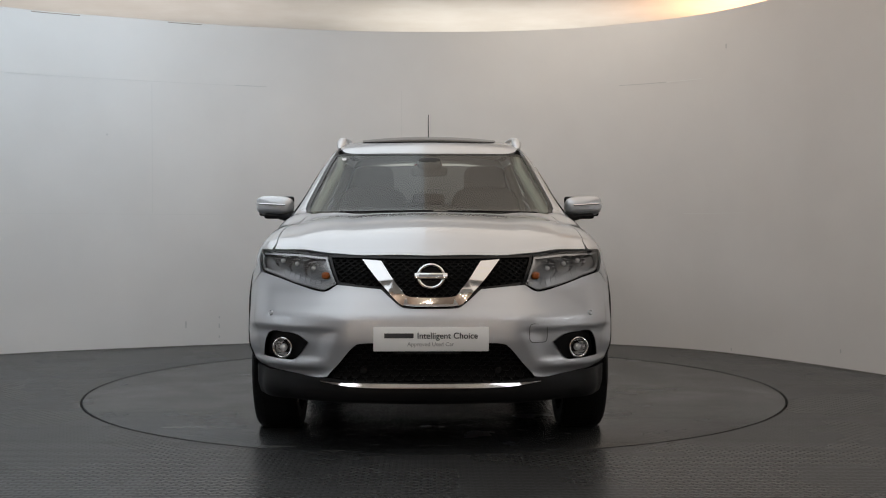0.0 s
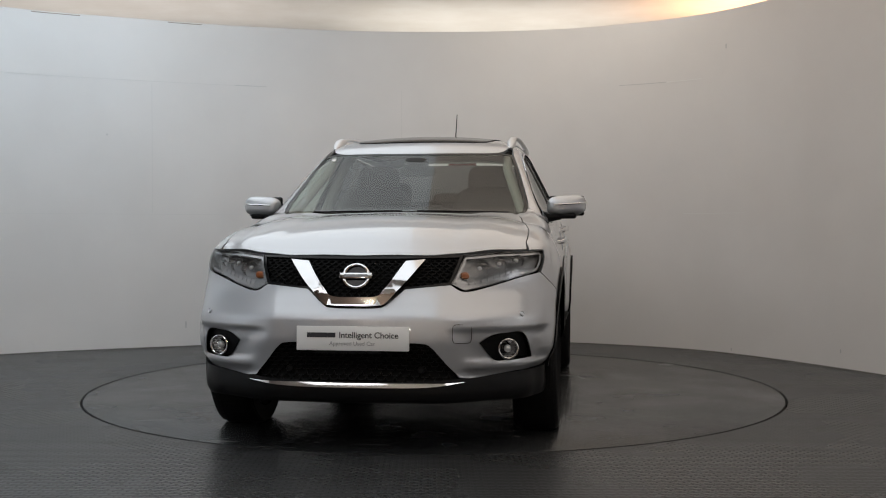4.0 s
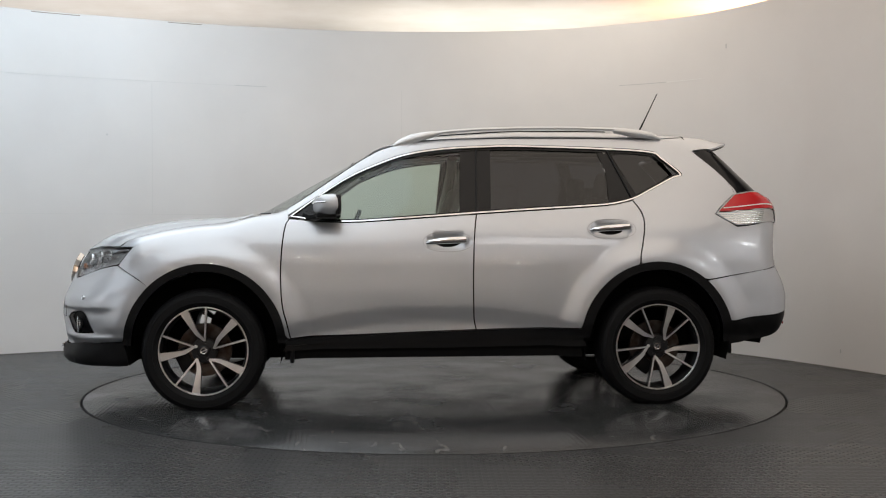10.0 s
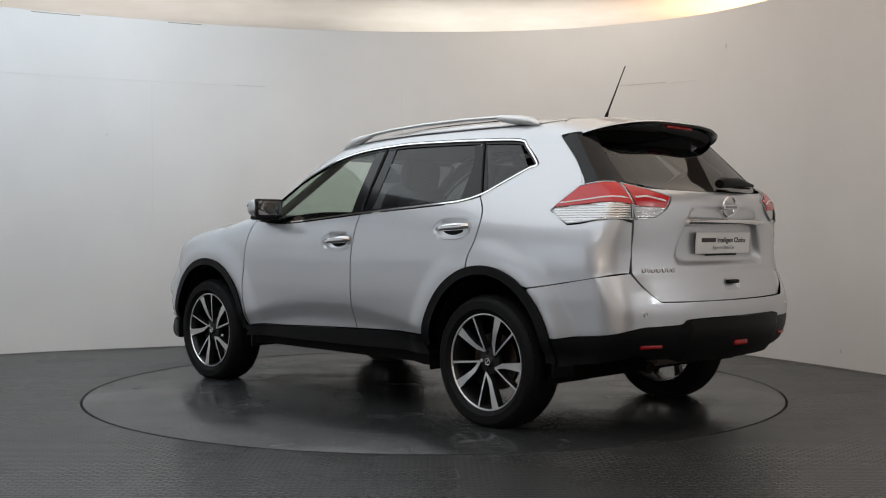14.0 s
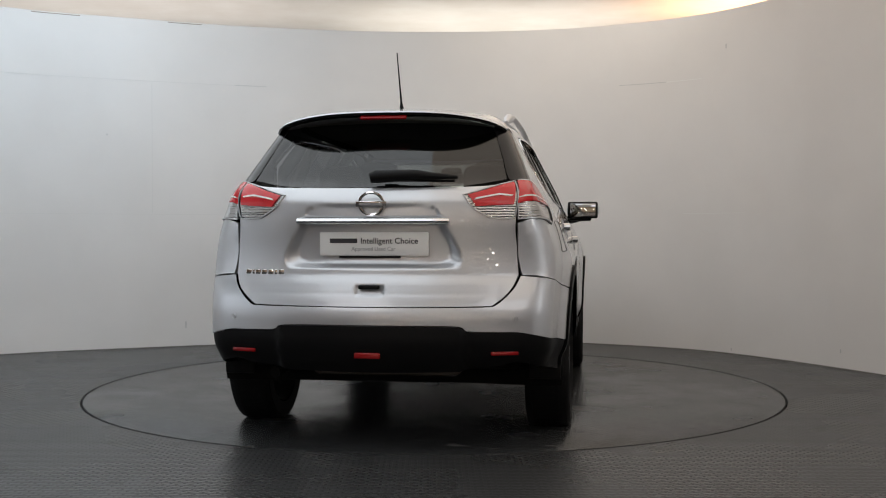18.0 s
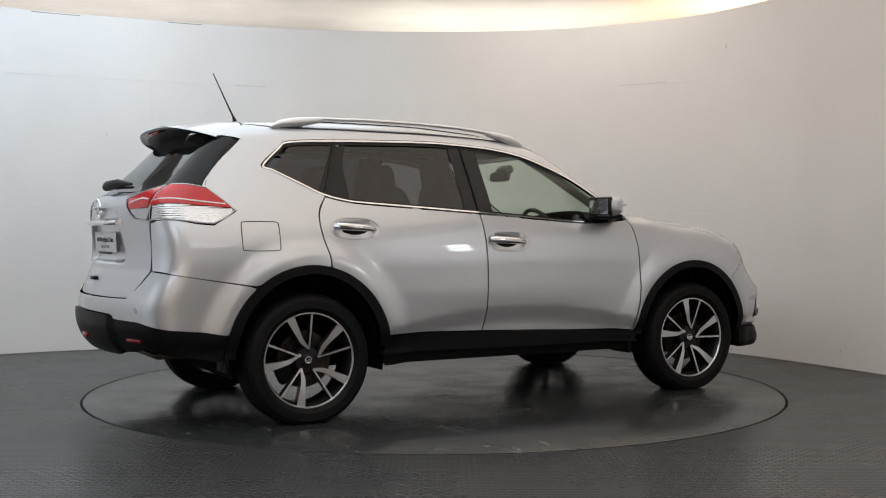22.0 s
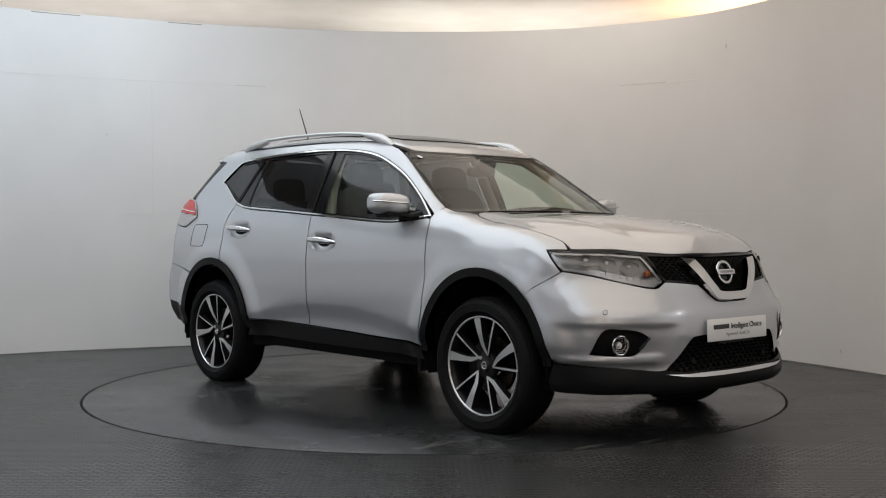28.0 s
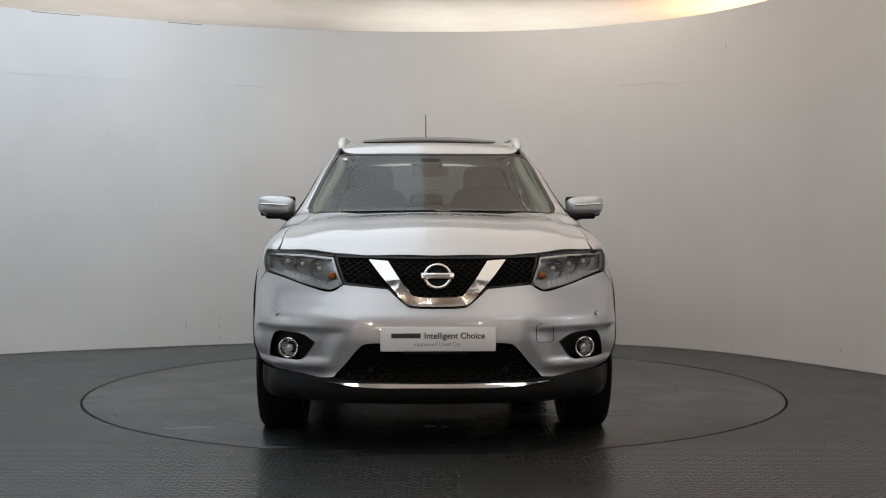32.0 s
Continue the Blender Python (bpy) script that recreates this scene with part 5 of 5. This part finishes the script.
# ---- wheels ----
def wheel():
    """An alloy wheel about its own centre, its outer face towards +y."""
    bm = bmesh.new()
    lathe(bm, [(0.262, 0.004), (0.258, -0.004), (0.246, -0.016), (0.238, -0.05), (0.238, -0.16), (0.252, -0.20)], 64)
    rim = part("wheel", bm, WHEELBLACK, car)
    bm = bmesh.new()
    lathe(bm, [(0.251, 0.0), (0.2545, 0.005), (0.2605, 0.005), (0.262, -0.002)], 72)
    part("rim_lip", bm, ALLOY, rim, "machined rim edge")
    bm = bmesh.new()
    lathe(bm, [(0.259, -0.003), (0.270, 0.011), (0.284, 0.019), (0.286, 0.0225), (0.290, 0.0225), (0.292, 0.020), (0.312, 0.022), (0.322, 0.020), (0.324, 0.0225), (0.328, 0.0205), (0.341, 0.013), (0.353, -0.006), (0.3585, -0.018), (0.3605, -0.035), (0.361, -0.10), (0.3605, -0.165), (0.356, -0.185), (0.335, -0.205), (0.26, -0.20)], 80)
    tyre = part("tyre", bm, RUBBER, rim, "black road tyre")
    verts, faces = [], []
    for i in range(72):          # shoulder blocks
        a0, a1 = 2 * math.pi * (i + 0.12) / 72, 2 * math.pi * (i + 0.80) / 72
        for (o0, r0), (o1, r1) in (((0.006, 0.3485), (-0.034, 0.3625)), ((-0.168, 0.3625), (-0.200, 0.3495))):
            k = len(verts)
            for a in (a0, a1):
                for r, o in ((r0, o0), (r1, o1), (r1 - 0.012, o1), (r0 - 0.012, o0)):
                    verts.append((r * math.cos(a), o, r * math.sin(a)))
            faces += [(k, k + 1, k + 5, k + 4), (k, k + 3, k + 2, k + 1), (k + 4, k + 5, k + 6, k + 7), (k + 1, k + 2, k + 6, k + 5), (k + 3, k, k + 4, k + 7)]
        for o in (-0.058, -0.085, -0.118, -0.145):
            k = len(verts)
            for a in (a0, a1):
                for r, oo in ((0.3625, o + 0.011), (0.3625, o - 0.011), (0.354, o - 0.011), (0.354, o + 0.011)):
                    verts.append((r * math.cos(a), oo, r * math.sin(a)))
            faces += [(k, k + 1, k + 5, k + 4), (k, k + 3, k + 2, k + 1), (k + 4, k + 5, k + 6, k + 7)]
    tagged(link("tread", mesh_of("tread", verts, faces, RUBBER), tyre), kind="stuff")
    # five broad swept spokes and five slim ones
    ray = lambda r, a: (r * math.cos(radians(a)), r * math.sin(radians(a)))
    broad = [ray(*q) for q in ((0.256, -5.6), (0.17, -4.2), (0.105, -1.5), (0.076, 9.0), (0.056, 26.0), (0.060, 35.0), (0.074, 27.0), (0.098, 15.0), (0.125, 9.5), (0.17, 7.0), (0.256, 5.6))]
    slim = [ray(*q) for q in ((0.256, 27.7), (0.15, 27.6), (0.062, 26.0), (0.058, 36.0), (0.15, 31.6), (0.256, 30.5))]
    for k in range(5):
        for kind, shape, off, y in (("spoke", broad, 0.0, 0.0), ("slim_spoke", slim, 0.0, -0.002)):
            a = radians(90 + 72 * k + off)
            rot = Matrix.Rotation(-a, 4, "Y")
            bm = bmesh.new()
            prism(bm, shape, y - 0.045, y - 0.0035)
            for v in bm.verts:            # the face dips towards the hub
                v.co.y -= 0.022 * max(0, 1 - math.hypot(v.co.x, v.co.z) / 0.20)
            bmesh.ops.transform(bm, matrix=rot, verts=bm.verts[:])
            leg = part(kind, bm, WHEELBLACK, rim, smooth=False)
            bm = bmesh.new()
            c = np.mean(shape, 0)
            vs = [bm.verts.new((x, y - 0.0025, z)) for x, z in shape]
            f = bm.faces.new(vs)
            bmesh.ops.triangulate(bm, faces=[f])
            for v in bm.verts:
                v.co.y -= 0.022 * max(0, 1 - math.hypot(v.co.x, v.co.z) / 0.20)
            bmesh.ops.transform(bm, matrix=rot, verts=bm.verts[:])
            part("spoke_face", bm, ALLOY, leg, smooth=False)
    bm = bmesh.new()
    lathe(bm, [(0.0005, -0.014), (0.024, -0.014), (0.030, -0.018), (0.034, -0.026), (0.070, -0.030), (0.078, -0.05)], 40)
    hub = part("hub", bm, WHEELBLACK, rim)
    bm = bmesh.new()
    lathe(bm, [(0.013, -0.0135), (0.016, -0.012), (0.020, -0.0125), (0.021, -0.015)], 24)
    box(bm, -0.022, 0.022, -0.0145, -0.0115, -0.004, 0.004)
    part("hub_emblem", bm, CHROME, hub)
    for k in range(5):
        a = radians(54 + 72 * k)
        bm = bmesh.new()
        lathe(bm, [(0.0005, -0.020), (0.009, -0.020), (0.011, -0.024), (0.011, -0.036)], 6)
        part("wheel_nut", bm, WHEELBLACK if k else SATIN, hub, m=pose(0.053 * math.cos(a), 0, 0.053 * math.sin(a)))
    bm = bmesh.new()
    lathe(bm, [(0.06, -0.085), (0.075, -0.078), (0.155, -0.078), (0.158, -0.098), (0.10, -0.10)], 48)
    part("brake_disc", bm, DISCSTEEL, rim, "rust-tinted steel brake disc")
    bm = bmesh.new()
    box(bm, 0.09, 0.175, -0.125, -0.06, -0.07, 0.07, 0.012)
    part("brake_caliper", bm, PLASTIC, rim)
    return rim


RIDE = 0.346          # the loaded tyre's radius under the hub
first = wheel()
for child in first.children:
    if child.name.startswith("tyre"):
        for ob in (child, *child.children):
            for v in ob.data.vertices:                 # the tread lies flat on the floor and the side wall bulges above it
                low = max(0.0, (-v.co.z - 0.22) / 0.14)
                if v.co.y > -0.03:
                    v.co.y += 0.006 * min(1.0, low) * min(1.0, (0.37 - math.hypot(v.co.x, v.co.z)) / 0.05)
                v.co.z = max(v.co.z, 0.0008 - RIDE)
for x, y, phase, turn in ((AXLE + 0.008, 0.892, 26, 0), (-AXLE - 0.006, 0.892, 52, 0), (AXLE + 0.004, -0.892, 10, 180), (-AXLE - 0.008, -0.892, 25, 180)):
    spot = pose(x, y, RIDE, 0, phase, turn)
    if phase == 26:
        first.matrix_basis, ob = spot, first
    else:
        ob = copy_thing(first, spot)
    for child in ob.children:
        if child.name.startswith("tyre"):              # the tyre's flat stays underneath, however far the rim has turned
            child.matrix_basis = pose(0, 0, 0, 0, -phase, 0)


# ---- the cabin ----
for y in (0.385, -0.385):
    base = cushion(car, "front_seat", SEAT, 0.25, 0.25, 0.09, pose(0.12, y, 0.62), label="dark cloth front seat")
    cushion(base, "seat_back", SEAT, 0.080, 0.245, 0.37, pose(-0.30, 0, 0.37, 0, -16, 0), 0.45)
    head = cushion(base, "headrest", SEAT, 0.05, 0.145, 0.115, pose(-0.42, 0, 0.765, 0, -10, 0), 0.5)
for y in (0.42, 0.0, -0.42):
    base = cushion(car, "rear_seat", SEAT, 0.24, 0.215, 0.09, pose(-0.72, y, 0.66), label="dark cloth rear seat")
    cushion(base, "seat_back", SEAT, 0.07, 0.215, 0.30, pose(-0.28, 0, 0.31, 0, -18, 0), 0.42)
    cushion(base, "headrest", SEAT, 0.045, 0.125, 0.09 if y else 0.05, pose(-0.41, 0, 0.675 if y else 0.63, 0, -10, 0), 0.5)
bm = bmesh.new()
box(bm, 0.56, 1.05, -0.70, 0.70, 0.75, 1.085, 0.05, seg=4)
dash = part("dashboard", bm, DASH, car, "dark grey dashboard")
bm = bmesh.new()
box(bm, 0.56, 0.86, -0.56, -0.20, 1.06, 1.125, 0.03, seg=3)
part("instrument_hood", bm, DASH, dash)
bm = bmesh.new()
prof = [(0.185 + 0.014 * math.cos(a), 0.014 * math.sin(a)) for a in np.linspace(0, 2 * math.pi, 9)]
lathe(bm, prof, 40, "x")
box(bm, -0.012, 0.012, -0.18, 0.18, -0.03, 0.03, 0.008)
box(bm, -0.012, 0.012, -0.03, 0.03, -0.18, 0.0, 0.008)
part("steering_wheel", bm, DASH, car, "black steering wheel", m=pose(0.50, -0.385, 1.02, 0, -24, 0))
cushion(car, "interior_mirror", DASH, 0.022, 0.115, 0.034, pose(0.42, 0.0, 1.425, 0, 8, 0), 0.5)
cushion(car, "mirror_mount", DASH, 0.040, 0.075, 0.030, pose(0.46, 0, 1.470, 0, -28, 0), 0.6)
bm = bmesh.new()
box(bm, -1.95, 0.95, -0.68, 0.68, 0.36, 0.45, 0.02)
part("cabin_floor", bm, INNER, car)
panel("headliner", LINER, car, ROUND, both([(over(0.33, 0.0), False), (over(0.31, 0.28), False), (over(0.28, 0.50), C), (over(-0.5, 0.58), False), (over(-1.2, 0.575), False), (over(-1.58, 0.53), C), (over(-1.60, 0.0), False)]), gap=0.06, offset=-0.030, flange=0, label="pale grey roof lining")
for s in (1, -1):
    bm = bmesh.new()
    tube(bm, [(-0.17, s * 0.76, 1.10), (-0.22, s * 0.70, 1.30), (-0.25, s * 0.62, 1.50), (-0.25, s * 0.56, 1.58)], 0.035, 10)
    part("pillar_trim", bm, LINER, car)
    bm = bmesh.new()
    tube(bm, [(0.86, s * 0.70, 1.12), (0.62, s * 0.625, 1.29), (0.42, s * 0.565, 1.43), (0.20, s * 0.555, 1.545)], 0.028, 10)
    part("pillar_trim", bm, LINER, car)
    bm = bmesh.new()
    tube(bm, [(-1.22, s * 0.74, 1.14), (-1.16, s * 0.68, 1.35), (-1.08, s * 0.60, 1.54)], 0.035, 10)
    part("pillar_trim", bm, LINER, car)
bm = bmesh.new()
box(bm, -2.05, -1.20, -0.66, 0.66, 1.00, 1.04, 0.01)
part("parcel_shelf", bm, DASH, car)
panel("screen_sticker", WHITEPLATE, car, ROUND, [(over(0.425, 0.545), C), (over(0.425, 0.515), C), (over(0.455, 0.518), C), (over(0.455, 0.548), C)], -1, gap=0.05, offset=0.001, flange=0, label="small white paper sticker")


# ---- what moves ----
TURN = [(0.0, -0.53), (1.0, -0.53), (2.0, -0.53), (2.4, -0.50), (2.7, -0.10), (3.0, 0.85), (3.5, 3.60), (4.0, 8.2), (4.5, 13.8), (5.0, 20.2), (5.5, 26.8), (6.0, 33.4), (6.5, 39.9), (7.0, 46.4), (7.5, 52.95), (8.0, 59.5),
        (8.5, 66.0), (9.0, 72.5), (9.5, 78.75), (10.0, 84.95), (10.5, 91.2), (11.0, 97.6), (11.5, 104.05), (12.0, 110.5), (12.5, 116.95), (13.0, 123.4), (13.5, 129.85), (14.0, 136.3), (14.5, 142.85), (15.0, 149.6), (15.5, 156.4),
        (16.0, 163.2), (16.5, 169.85), (17.0, 176.2), (17.5, 182.45), (18.0, 188.95), (18.5, 195.5), (19.0, 202.1), (19.5, 208.65), (20.0, 215.2), (20.5, 221.75), (21.0, 228.3), (21.5, 234.8), (22.0, 241.2), (22.5, 247.65), (23.0, 254.1),
        (23.5, 260.4), (24.0, 266.7), (24.5, 273.0), (25.0, 279.1), (25.5, 285.4), (26.0, 292.0), (26.5, 298.7), (27.0, 305.4), (27.5, 312.1), (28.0, 318.6), (28.5, 325.05), (29.0, 331.55), (29.5, 338.1), (30.0, 344.5), (30.5, 350.4), (31.0, 354.9),
        (31.5, 357.6), (32.0, 358.7)]


def motions():
    """The disc turns once, clockwise from above, and carries the car."""
    walk(turntable, [(t, pose(0, 0, 0, 0, 0, -a)) for t, a in TURN])
    walk(car, [(t, pose(0, 0, 0, 0, 0, -90 - a) @ pose(0.072, -0.039, 0)) for t, a in TURN])


motions()
